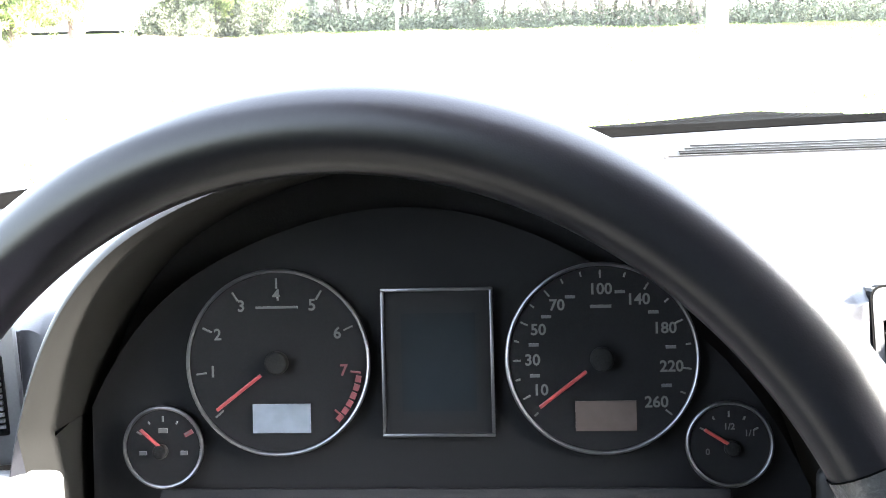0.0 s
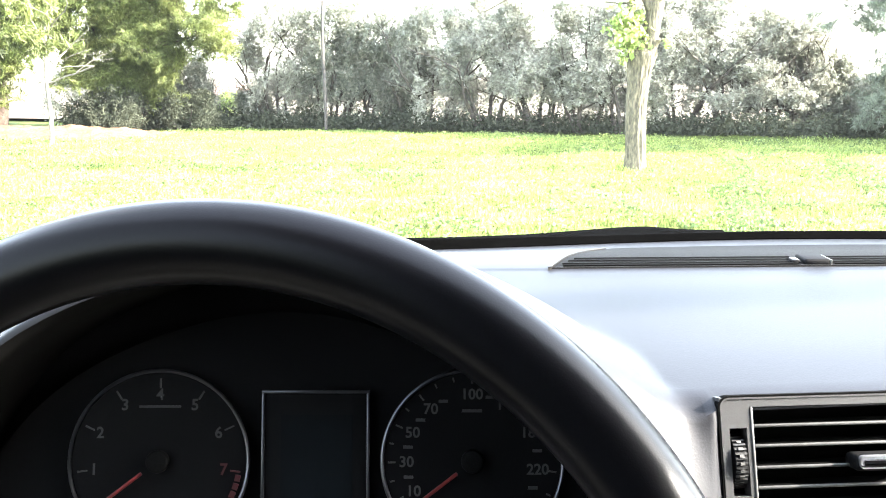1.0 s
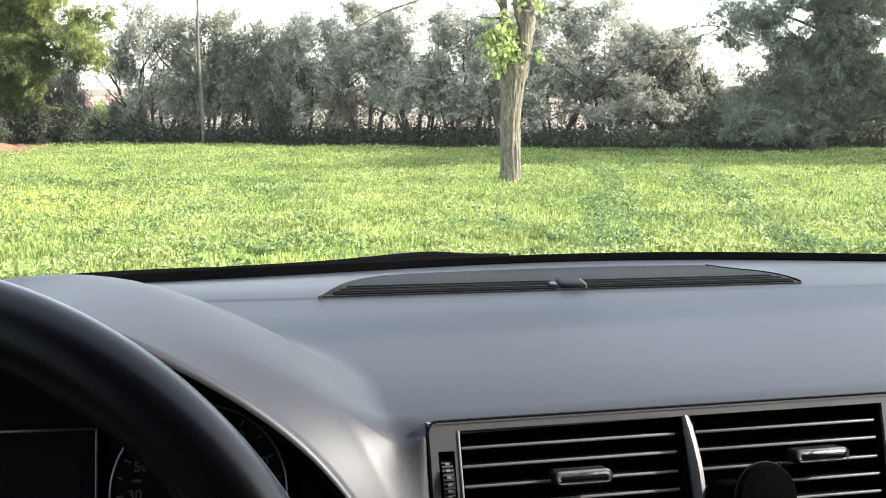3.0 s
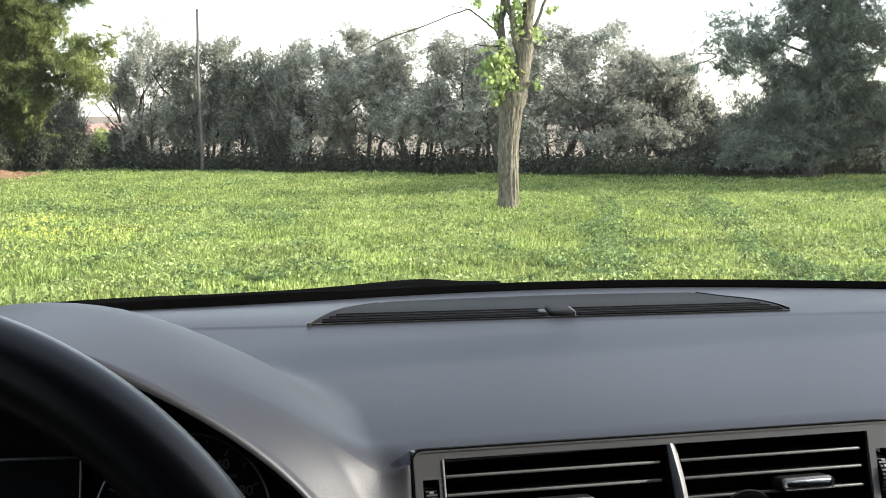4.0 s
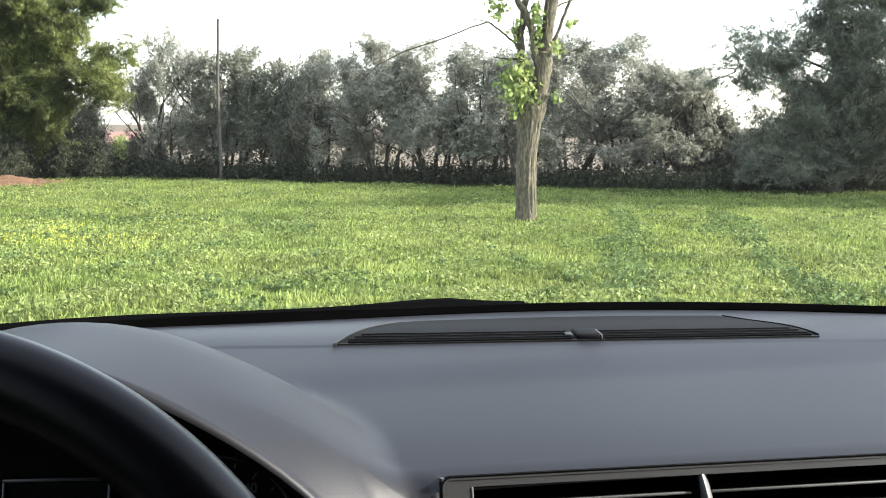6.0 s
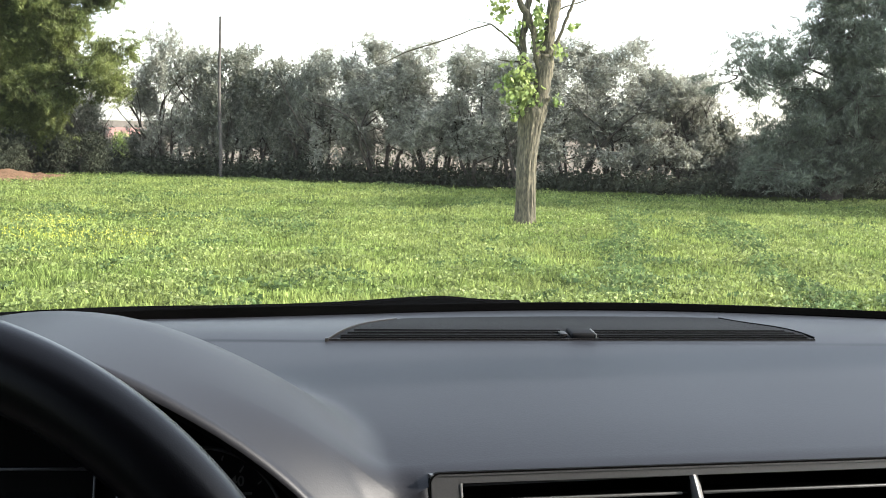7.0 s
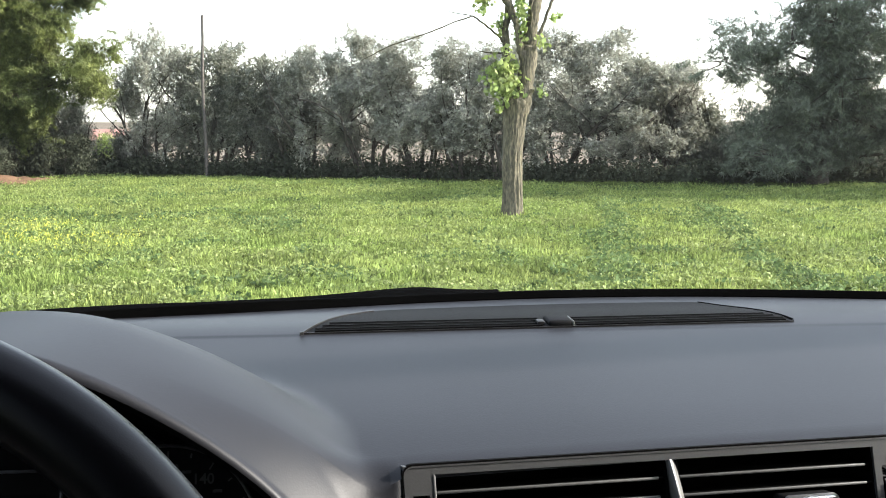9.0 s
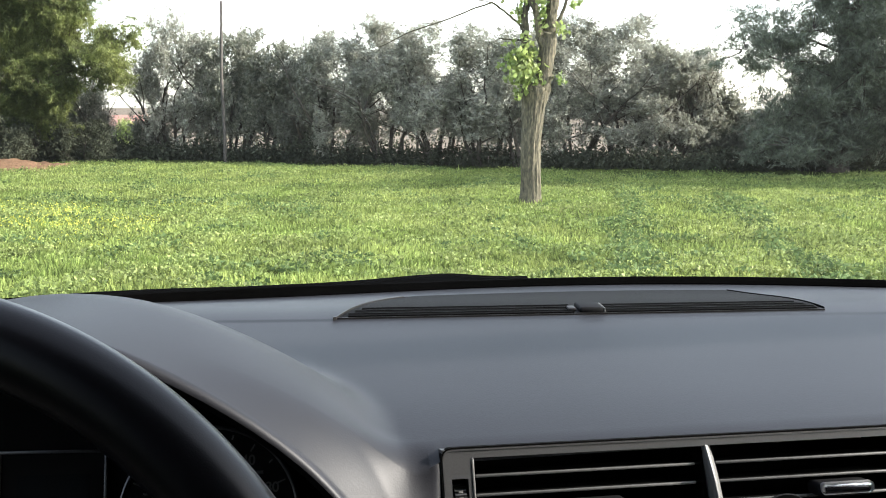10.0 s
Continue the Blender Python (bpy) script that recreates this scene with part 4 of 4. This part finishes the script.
def shrub_tree(x, y, half, top, seed, leaf, bark, kind_label, size=0.070, slim=0.26, stems=6, low=0.36, count=26000, droop=0.0, category="tree"):
    """A many-stemmed tree, its leafy sprays thickest towards the outside of an uneven dome of that half width and height."""
    rnd = random.Random(seed)
    z0 = rise(x, y) - 0.05
    tree = tagged(holder("tree", Matrix.Translation((x, y, z0))), kind_label, category)
    bm = bmesh.new()
    tips = []
    for k in range(stems):
        a = 2 * math.pi * (k + rnd.random() * 0.6) / stems
        foot = Vector((math.cos(a) * 0.20, math.sin(a) * 0.14, 0))
        way = Vector((math.cos(a) * half * 0.42, math.sin(a) * half * 0.42, top * 0.5))
        grow(bm, rnd, foot, way, top * 0.50, 0.030 + 0.022 * rnd.random(), 3, tips, bend=0.5, droop=droop, fork=(2, 3), shrink=0.62)
    part("trunk", bm, bark, tree)
    lobes = []                                      # rounded masses that break up the outline
    for k in range(24):
        a, w = rnd.uniform(0, 2 * math.pi), rnd.uniform(max(0.23, low / top), 0.88)
        reach = 0.70 * math.sqrt(max(0.05, 1 - max(0.0, (w - 0.35) / 0.65) ** 2))
        lobes.append((Vector((math.cos(a) * reach * half, math.sin(a) * reach * half, w * top)), rnd.uniform(0.20, 0.36)))
    lobes.append((Vector((rnd.uniform(-0.2, 0.2) * half, 0, top * 0.82)), 0.36))
    centres = []
    tries = 0
    while len(centres) < 640 and tries < 20000:
        tries += 1
        mid, size_of = rnd.choice(lobes)
        d = Vector((rnd.gauss(0, 1), rnd.gauss(0, 1), rnd.gauss(0, 1))).normalized()
        q = rnd.uniform(0.25, 1.0) ** 0.5
        p = mid + Vector((d.x * size_of * half * q, d.y * size_of * half * q, d.z * size_of * top * 0.46 * q))
        if low < p.z < top * 0.99 and noise.noise((p.x * 1.9 + seed * 3, p.y * 1.9, p.z * 1.9)) + 0.7 * noise.noise((p.x * 5.1 + seed, p.y * 5.1, p.z * 5.1)) > 0.0:
            centres.append(p)
    for p, d in tips[::3]:
        if p.z < top * 1.02 and (p.x ** 2 + p.y ** 2) ** 0.5 < half * 1.05:
            centres.append(p)
    per = max(1, int(count * 1.75) // len(centres))
    leaf_cloud("crown", leaf, centres, per, 0.040 + 0.010 * half, size, slim, tree, seed, hang=droop * 1.6, spray=0.46, rise_by=0.9 if droop == 0 else 0.6)
    return tree


OLIVE = "grey-green olive tree with a bushy crown and dark stems"
DARK = "dark green dense shrub tree with dark stems"
for x, y, half, top, seed, count, droop in ((-3.78, 22.6, 0.95, 3.25, 11, 24000, 0.0), (-0.30, 21.0, 0.90, 2.78, 14, 20000, 0.0), (0.72, 20.4, 0.98, 2.94, 15, 24000, 0.12),
                                            (1.62, 20.0, 0.98, 2.84, 41, 24000, 0.25), (2.50, 19.6, 0.92, 2.78, 16, 20000, 0.2), (3.22, 19.2, 0.85, 2.62, 42, 18000, 0.2),
                                            (4.18, 19.6, 1.10, 3.02, 17, 28000, 0.25), (5.16, 19.4, 1.10, 2.90, 43, 28000, 0.25), (6.00, 19.2, 0.92, 2.42, 18, 24000, 0.25), (6.55, 19.4, 0.44, 2.44, 44, 5000, 0.0)):
    shrub_tree(x, y, half, top, seed, M["olive"], M["bark_dark"], OLIVE, count=count, droop=droop, size=0.070)
for x, y, half, top, seed, count in ((-2.55, 22.3, 0.86, 2.78, 12, 22000), (-1.62, 22.0, 0.84, 2.50, 13, 22000), (-0.95, 21.7, 0.80, 2.20, 45, 18000), (6.80, 19.3, 0.66, 1.52, 19, 12000)):
    shrub_tree(x, y, half, top, seed, M["laurel"], M["bark_dark"], DARK, count=count, slim=0.42, size=0.068)
shrub_tree(-5.80, 22.9, 0.62, 1.85, 25, M["laurel"], M["bark_dark"], DARK, count=9000, stems=4, low=0.25)
shrub_tree(-4.42, 23.1, 0.42, 0.95, 28, M["laurel"], M["bark_dark"], DARK, count=6000, stems=4, low=0.1)
shrub_tree(-6.6, 23.0, 0.80, 1.50, 20, M["laurel"], M["bark_dark"], DARK, count=9000, stems=5)
shrub_tree(-5.72, 25.8, 0.34, 0.78, 46, M["mulberry"], M["bark_dark"], "small sunlit yellow-green bush behind the trees", count=5000, stems=4, low=0.1, category="bush")
# two low shrubs whose leaf colour carries the shade below the pine
shrub_tree(-6.9, 20.7, 0.95, 0.85, 26, M["shade_leaf"], M["bark_dark"], DARK, count=11000, stems=5, low=0.02)
shrub_tree(-5.5, 21.3, 0.8, 0.75, 27, M["shade_leaf"], M["bark_dark"], DARK, count=9000, stems=5, low=0.02)
shrub_tree(-7.9, 23.5, 1.6, 2.2, 21, M["laurel"], M["bark_dark"], DARK, count=16000, stems=5)

herbs("herbs", M["herb"], HERB_SPOTS, 0.060, 0.030, 61, "bright green low leafy herbs in tufts")
herbs("weeds", M["weed"], DARK_SPOTS, 0.075, 0.036, 62, "darker green broad-leaved weeds in tufts")

# low growth, coloured dark for shade, that closes the foot of the row of trees
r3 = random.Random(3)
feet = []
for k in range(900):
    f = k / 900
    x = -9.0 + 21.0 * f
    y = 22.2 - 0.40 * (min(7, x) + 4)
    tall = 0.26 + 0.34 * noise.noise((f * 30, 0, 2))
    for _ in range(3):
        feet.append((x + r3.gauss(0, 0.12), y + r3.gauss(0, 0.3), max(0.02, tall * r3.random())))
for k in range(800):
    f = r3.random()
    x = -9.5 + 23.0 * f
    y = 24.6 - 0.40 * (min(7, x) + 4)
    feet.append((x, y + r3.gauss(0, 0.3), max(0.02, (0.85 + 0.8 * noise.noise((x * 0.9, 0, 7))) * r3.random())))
under = leaf_cloud("undergrowth", M["shade_leaf"], feet, 16, 0.13, 0.085, 0.36, None, 91)
tagged(under, "tangled undergrowth at the foot of the trees, coloured dark for shade", "bushes", kind="stuff")


def pine_tree(x, y, height, seed, leaf, bark, label, cushions, trunk_radius=0.2, per=36, size=0.105, thick=180, puff=1.0):
    """A pine whose crown is made of flattened masses of needle sprays. cushions: (across, up, half width, half height)."""
    rnd = random.Random(seed)
    z0 = rise(x, y) - 0.08
    tree = tagged(holder("pine_tree", Matrix.Translation((x, y, z0))), label, "tree")
    bm = bmesh.new()
    pts = [Vector((0.06 * math.sin(i * 1.1 + seed), 0.05 * math.cos(i * 0.9), height * i / 12)) for i in range(11)]
    tube(bm, pts, [trunk_radius * (1.15 - 0.09 * i) for i in range(11)], 10)
    centres = []
    for dx, dz, rx, rz in cushions + [(rnd.uniform(-0.2, 0.2), height * f, 0.42, 0.34) for f in (0.28, 0.38, 0.48, 0.58, 0.68)]:
        dy = rnd.uniform(-0.65, 0.2)
        mid = Vector((dx, dy, dz))
        root = Vector((0, 0, max(0.3, min(height * 0.95, dz - 0.25 * abs(dx)))))
        bend = root.lerp(mid, 0.5) + Vector((0, 0, rnd.uniform(-0.05, 0.12)))
        tube(bm, [root, bend, mid], [0.028, 0.020, 0.008], 6)
        boughs = []
        for _ in range(9):
            a, q = rnd.uniform(0, 2 * math.pi), rnd.uniform(0.1, 1.05) ** 0.5
            boughs.append((mid + Vector((rx * q * math.cos(a), rx * 0.8 * q * math.sin(a), rz * rnd.uniform(-1.1, 1.0))), rnd.uniform(0.13, 0.30) * puff))
        for _ in range(int(thick * (0.30 + rx * rz * 2.6))):
            core, reach = rnd.choice(boughs)
            way = Vector((rnd.gauss(0, 1), rnd.gauss(0, 1), rnd.gauss(0, 0.75)))
            p = core + way * reach * 0.62
            if p.z > 0.25:
                centres.append(p)
            if rnd.random() < 0.06:
                tube(bm, [mid.lerp(p, 0.15), p], [0.012, 0.004], 4)
    part("trunk", bm, bark, tree)
    leaf_cloud("crown", leaf, centres, per, 0.05, size, 0.12, tree, seed, hang=0.75, spray=0.34, rise_by=0.30)
    return tree


PINE = "broad pine tree with bright green needle tufts"
PINE_DARK = "dark shaded pine tree with layered boughs"
left_crown = [(1.41, 1.97, 0.52, 0.40), (0.82, 2.16, 0.56, 0.36), (0.27, 2.49, 0.64, 0.45), (-0.09, 2.02, 0.56, 0.45), (1.40, 3.24, 0.40, 0.20), (0.50, 2.52, 0.45, 0.42), (0.62, 2.74, 0.42, 0.32), (0.20, 3.05, 0.45, 0.35), (0.64, 2.95, 0.56, 0.30),
              (0.25, 1.64, 0.52, 0.32), (0.55, 1.54, 0.34, 0.22), (0.20, 1.12, 0.40, 0.33), (-0.10, 1.27, 0.46, 0.38), (0.28, 0.90, 0.22, 0.20), (-0.82, 2.11, 0.72, 0.55),
              (-1.00, 2.77, 0.72, 0.55), (-0.82, 1.45, 0.55, 0.45), (-0.27, 3.52, 1.00, 0.55), (-1.36, 2.30, 0.55, 0.55), (0.45, 3.60, 0.85, 0.45), (-0.45, 0.75, 0.40, 0.30), (-0.55, 1.05, 0.5, 0.4), (1.55, 2.30, 0.34, 0.30), (-0.55, 4.10, 0.80, 0.45), (0.1, 4.6, 0.6, 0.4)]
pine_tree(-6.42, 21.2, 5.4, 31, M["pine"], M["bark_pine"], PINE, [(1.195 * a - 0.10 * (a > 0.7), 1.13 + (b - 1.13) * 1.195 - 0.06 * (a > 0.7), c * 0.94, d * 0.86) for a, b, c, d in left_crown], 0.13, thick=330, per=54, size=0.098)
pine_tree(-8.5, 16.9, 5.0, 32, M["pine"], M["bark_pine"], PINE, [(0.95 * a + 0.1, b + 0.15, c * 1.1, d * 1.1) for a, b, c, d in left_crown], 0.2, thick=90, size=0.18, per=26)
pine_tree(-9.0, 20.4, 5.2, 37, M["pine"], M["bark_pine"], PINE, [(0.9 * a, b * 1.08, c * 1.05, d) for a, b, c, d in left_crown], 0.16, thick=110, size=0.15, per=28)
right_crown = [(-0.50, 2.47, 0.90, 0.44), (-1.80, 2.13, 0.50, 0.20), (-1.28, 2.42, 0.48, 0.34), (0.43, 2.96, 0.85, 0.48), (-0.21, 3.25, 0.52, 0.30), (0.85, 2.37, 0.62, 0.48),
               (-0.32, 1.69, 0.62, 0.28), (0.43, 1.73, 0.62, 0.38), (-0.60, 1.44, 0.50, 0.26), (-0.85, 1.00, 0.62, 0.34), (-0.21, 0.90, 0.85, 0.48), (0.75, 1.10, 0.75, 0.55),
               (-0.64, 0.55, 0.95, 0.32), (0.43, 0.45, 0.85, 0.36), (1.05, 3.25, 0.62, 0.48), (0.15, 2.3, 0.6, 0.5), (-0.1, 1.3, 0.55, 0.4), (0.75, 1.6, 0.55, 0.45), (1.2, 0.6, 0.6, 0.4), (-0.9, 1.95, 0.3, 0.14), (1.05, 3.85, 0.85, 0.48), (-0.10, 3.95, 0.75, 0.40), (0.4, 4.5, 0.7, 0.4)]
pine_tree(8.30, 17.1, 4.8, 33, M["pine_dark"], M["bark_dark"], PINE_DARK, right_crown, 0.17)
# unseen pine beside the view, added to cast a shade strip across the field
pine_tree(12.0, 14.7, 6.4, 35, M["pine_dark"], M["bark_dark"], PINE_DARK, [(a, b * 1.3, c * 1.6, d * 1.3) for a, b, c, d in right_crown], 0.22, thick=190, size=0.26, puff=2.0, per=26)
shrub_tree(7.8, 18.9, 0.9, 1.05, 22, M["laurel"], M["bark_dark"], DARK, count=16000, stems=5)
shrub_tree(9.2, 18.6, 1.3, 1.8, 23, M["laurel"], M["bark_dark"], DARK, count=18000, stems=5)
shrub_tree(11.2, 18.2, 1.4, 2.0, 24, M["laurel"], M["bark_dark"], DARK, count=14000, stems=5)

fx = rng.normal(-2.75, 0.8, 1300)
fy = rng.normal(10.0, 1.1, 1300)
keep = np.array([noise.noise((x * 1.2, y * 1.2, 33.0)) for x, y in zip(fx, fy)]) > 0.0
petals = [(x, y, rise(x, y) + 0.075 + 0.03 * rng.random()) for x, y in np.column_stack([fx, fy])[keep]]
flowers = leaf_cloud("wild_flowers", M["flower"], petals, 2, 0.012, 0.014, 0.8, None, 41)
tagged(flowers, "small yellow wild flowers among the grass", "flowers", kind="stuff")

# ---- the lopped tree that stands in the field ----
lopped = tagged(holder("lopped_tree", Matrix.Translation((2.170, 12.10, rise(2.170, 12.10)))), "lopped young tree with ridged bark and a few yellow-green leaves", "tree")
rnd = random.Random(5)


def stem(bm, points, radii, sides=12):
    pts, rad = [], []
    for i in range(len(points) - 1):
        for k in range(4):
            f = k / 4
            pts.append(Vector(points[i]).lerp(Vector(points[i + 1]), f) + Vector((rnd.gauss(0, 0.006), rnd.gauss(0, 0.006), 0)))
            rad.append(radii[i] + (radii[i + 1] - radii[i]) * f)
    pts.append(Vector(points[-1]))
    rad.append(radii[-1])
    tube(bm, pts, rad, sides)


rows = []
for i in range(45):
    z = -0.12 + 1.53 * i / 44
    r = 0.119 + 0.040 * math.exp(-(z + 0.05) / 0.11) + 0.012 * smooth_step(0.85, 1.15, z) + 0.026 * smooth_step(1.12, 1.34, z) - 0.070 * smooth_step(1.35, 1.41, z)
    cx = -0.008 + 0.014 * smooth_step(0.7, 1.0, z) + 0.026 * smooth_step(1.0, 1.34, z) + 0.004 * math.sin(z * 7)
    row = []
    for k in range(56):
        a = 2 * math.pi * k / 56
        ridge = 0.013 * noise.noise((math.cos(a) * 4.2, math.sin(a) * 4.2, z * 1.6)) + 0.012 * noise.noise((math.cos(a) * 13, math.sin(a) * 13, z * 3.0))
        row.append((cx + (r + ridge) * math.cos(a), (r * 0.92 + ridge) * math.sin(a), z))
    rows.append(row)
part("trunk", grid_mesh(rows, close=True), M["bark"], lopped, "grey-brown ridged trunk")


def limb(points, radii, sides=12, label=""):
    bm = bmesh.new()
    stem(bm, points, radii, sides)
    part("limb" if radii[0] > 0.03 else "twig", bm, M["bark"], lopped, label)


limb([(0.07, 0, 1.20), (0.095, 0, 1.34), (0.124, 0, 1.48), (0.152, 0, 1.71), (0.172, 0, 1.93), (0.188, 0, 2.08), (0.215, 0, 2.30), (0.255, 0, 2.55), (0.27, 0, 3.2), (0.30, 0, 4.0)], [0.10, 0.115, 0.097, 0.100, 0.104, 0.080, 0.071, 0.080, 0.06, 0.03], 14, "thick knotty limb")
limb([(0.02, 0.02, 1.18), (-0.05, 0.02, 1.32), (-0.085, 0.03, 1.50), (-0.092, 0.03, 1.90), (-0.097, 0.05, 2.18), (-0.071, 0.05, 2.41), (-0.035, 0.05, 2.65), (-0.02, 0.05, 3.5)], [0.085, 0.075, 0.056, 0.044, 0.045, 0.040, 0.042, 0.02], 12, "upright slim limb")
limb([(0.13, -0.02, 1.84), (0.060, -0.05, 1.97), (0.030, -0.06, 2.18), (-0.050, -0.06, 2.41), (-0.160, -0.05, 2.56), (-0.30, -0.05, 3.0)], [0.07, 0.048, 0.038, 0.043, 0.036, 0.015], 10, "slim limb bending aside")
limb([(0.20, 0, 2.00), (0.255, 0.0, 2.07), (0.33, 0, 2.20), (0.384, 0, 2.345), (0.45, 0, 2.52), (0.53, 0, 2.75), (0.6, 0, 3.2)], [0.032, 0.026, 0.021, 0.019, 0.020, 0.014, 0.006], 8, "thin dark side branch")
limb([(0.15, -0.02, 1.40), (0.20, -0.05, 1.50)], [0.055, 0.045], 9, "pale sawn stub")
limb([(0.20, -0.08, 2.05), (0.185, -0.09, 2.25), (0.190, -0.08, 2.50), (0.17, -0.07, 2.8)], [0.012, 0.010, 0.008, 0.004], 5)
limb([(-0.10, 0.02, 2.00), (-0.166, 0.0, 2.07), (-0.315, 0.0, 2.20), (-0.484, 0.0, 2.32), (-0.70, -0.02, 2.25), (-0.955, -0.02, 2.14), (-1.45, -0.05, 1.97), (-1.79, -0.05, 1.80)], [0.016, 0.015, 0.013, 0.011, 0.009, 0.010, 0.007, 0.003], 6, "long thin bare twig")
limb([(-0.484, 0.0, 2.32), (-0.70, 0.05, 2.36), (-0.90, 0.05, 2.42), (-1.10, 0.05, 2.55)], [0.006, 0.005, 0.004, 0.002], 4)
limb([(-1.05, 0.0, 2.80), (-1.24, 0.0, 2.52), (-1.58, 0.0, 2.10)], [0.005, 0.004, 0.002], 4)
limb([(0.27, 0.0, 2.48), (0.40, 0.05, 2.55), (0.72, 0.05, 2.66), (1.0, 0.05, 2.75)], [0.012, 0.010, 0.008, 0.004], 5)
limb([(-0.10, 0.03, 1.90), (-0.25, 0.03, 1.90), (-0.41, 0.03, 1.92)], [0.012, 0.010, 0.005], 5)
limb([(-0.12, 0.03, 2.12), (-0.19, 0.0, 2.25), (-0.20, 0.0, 2.40)], [0.010, 0.008, 0.004], 4)
# the three tufts above 3 m are an unseen crown, added to shade grass
tufts = []
for cx, cz, sx, sz, n in ((-0.13, 1.62, 0.17, 0.22, 230), (-0.06, 1.45, 0.10, 0.10, 40), (-0.20, 1.28, 0.03, 0.08, 8), (0.30, 1.46, 0.05, 0.04, 9), (-0.38, 2.50, 0.10, 0.14, 34), (0.07, 2.30, 0.05, 0.26, 70), (-0.17, 2.22, 0.05, 0.12, 14), (0.33, 2.05, 0.08, 0.06, 10), (0.46, 2.35, 0.05, 0.07, 8), (-0.02, 3.1, 0.4, 0.3, 60), (0.2, 3.7, 0.7, 0.4, 500), (-0.1, 3.2, 0.6, 0.25, 250)):
    for k in range(n):
        tufts.append(Vector((rnd.gauss(cx, sx * 0.55), rnd.gauss(-0.07, 0.08), rnd.gauss(cz, sz * 0.6))))
leaf_cloud("leaves", M["mulberry"], tufts, 3, 0.035, 0.066, 0.72, lopped, 9, hang=0.6, label="yellow-green broad leaves")

# ---- pole, fence posts, sapling, house ----
pole = tagged(holder("utility_pole", Matrix.Translation((-2.59, 21.0, 0))), "weathered slim wooden pole among the trees", "pole")
bm = bmesh.new()
tube(bm, [Vector((0.015 * math.sin(i), 0, -0.2 + 3.36 * i / 8)) for i in range(9)], [0.037 - 0.0013 * i for i in range(9)], 10)
part("shaft", bm, M["timber"], pole)
part("cap", disc_bm(0.029, 0.02, 16, 0.004, Matrix.Translation((0.015 * math.sin(8), 0, 3.165)) @ pose(0, 0, 0, 90)), M["timber"], pole)

sapling = tagged(holder("sapling", Matrix.Translation((-6.70, 17.2, rise(-6.70, 17.2)))), "thin pale-barked sapling with bare branches", "tree")
bm = bmesh.new()
tips = []
r2 = random.Random(77)
tube(bm, [Vector((0.02 * math.sin(i), 0, -0.05 + 0.25 * i)) for i in range(9)], [0.045 - 0.003 * i for i in range(9)], 8)
for k in range(6):
    a = k * 1.1
    grow(bm, r2, Vector((0, 0, 1.0 + 0.17 * k)), Vector((math.cos(a), math.sin(a) * 0.6, 0.6)), 0.9, 0.018, 2, tips, bend=0.6, fork=(2, 3), sides=5)
part("trunk", bm, M["bark_pale"], sapling)

house = tagged(holder("house", Matrix.Translation((-15.4, 70.0, -4.2))), "far pale house with a red tiled roof behind the trees", "house")
part("walls", boxed((2.2, 5, 3.4), Matrix.Translation((0, 0, 1.7))), M["plaster"], house, smooth=False)
bm = bmesh.new()
ridge_pts = [(-1.3, -2.8, 3.6), (1.3, -2.8, 3.6), (1.3, 2.8, 3.6), (-1.3, 2.8, 3.6), (-1.3, 0, 4.7), (1.3, 0, 4.7)]
v = [bm.verts.new(p) for p in ridge_pts]
for f in ((0, 1, 5, 4), (2, 3, 4, 5), (0, 4, 3), (1, 2, 5), (3, 2, 1, 0)):
    bm.faces.new([v[i] for i in f])
part("roof", bm, M["tile"], house, "red tiled gable roof", smooth=False)
for x in (-0.55, 0.55):
    win = part("window", boxed((0.8, 0.08, 1.2), Matrix.Translation((x, -2.52, 1.9))), M["timber"], house, smooth=False)
    part("pane", boxed((0.6, 0.03, 1.0), Matrix.Translation((x, -2.57, 1.9))), M["lcd"], win, smooth=False)

post_mesh = bmesh.new()
tube(post_mesh, [Vector((0, 0, -0.1)), Vector((0, 0, 0.6)), Vector((0.01, 0, 1.15))], [0.035, 0.033, 0.030], 7)
fence_post = finish(post_mesh, "fence_post", M["timber"])
tagged(fence_post, "grey wooden fence post at the edge of the field", "fence post", group="fence posts along the field")
fence_post.matrix_basis = Matrix.Translation((-6.2, 24.4, 0))
for k in range(1, 10):
    copy_thing(fence_post, Matrix.Translation((-6.2 + 1.9 * k, 24.4 - 0.42 * k, 0)))
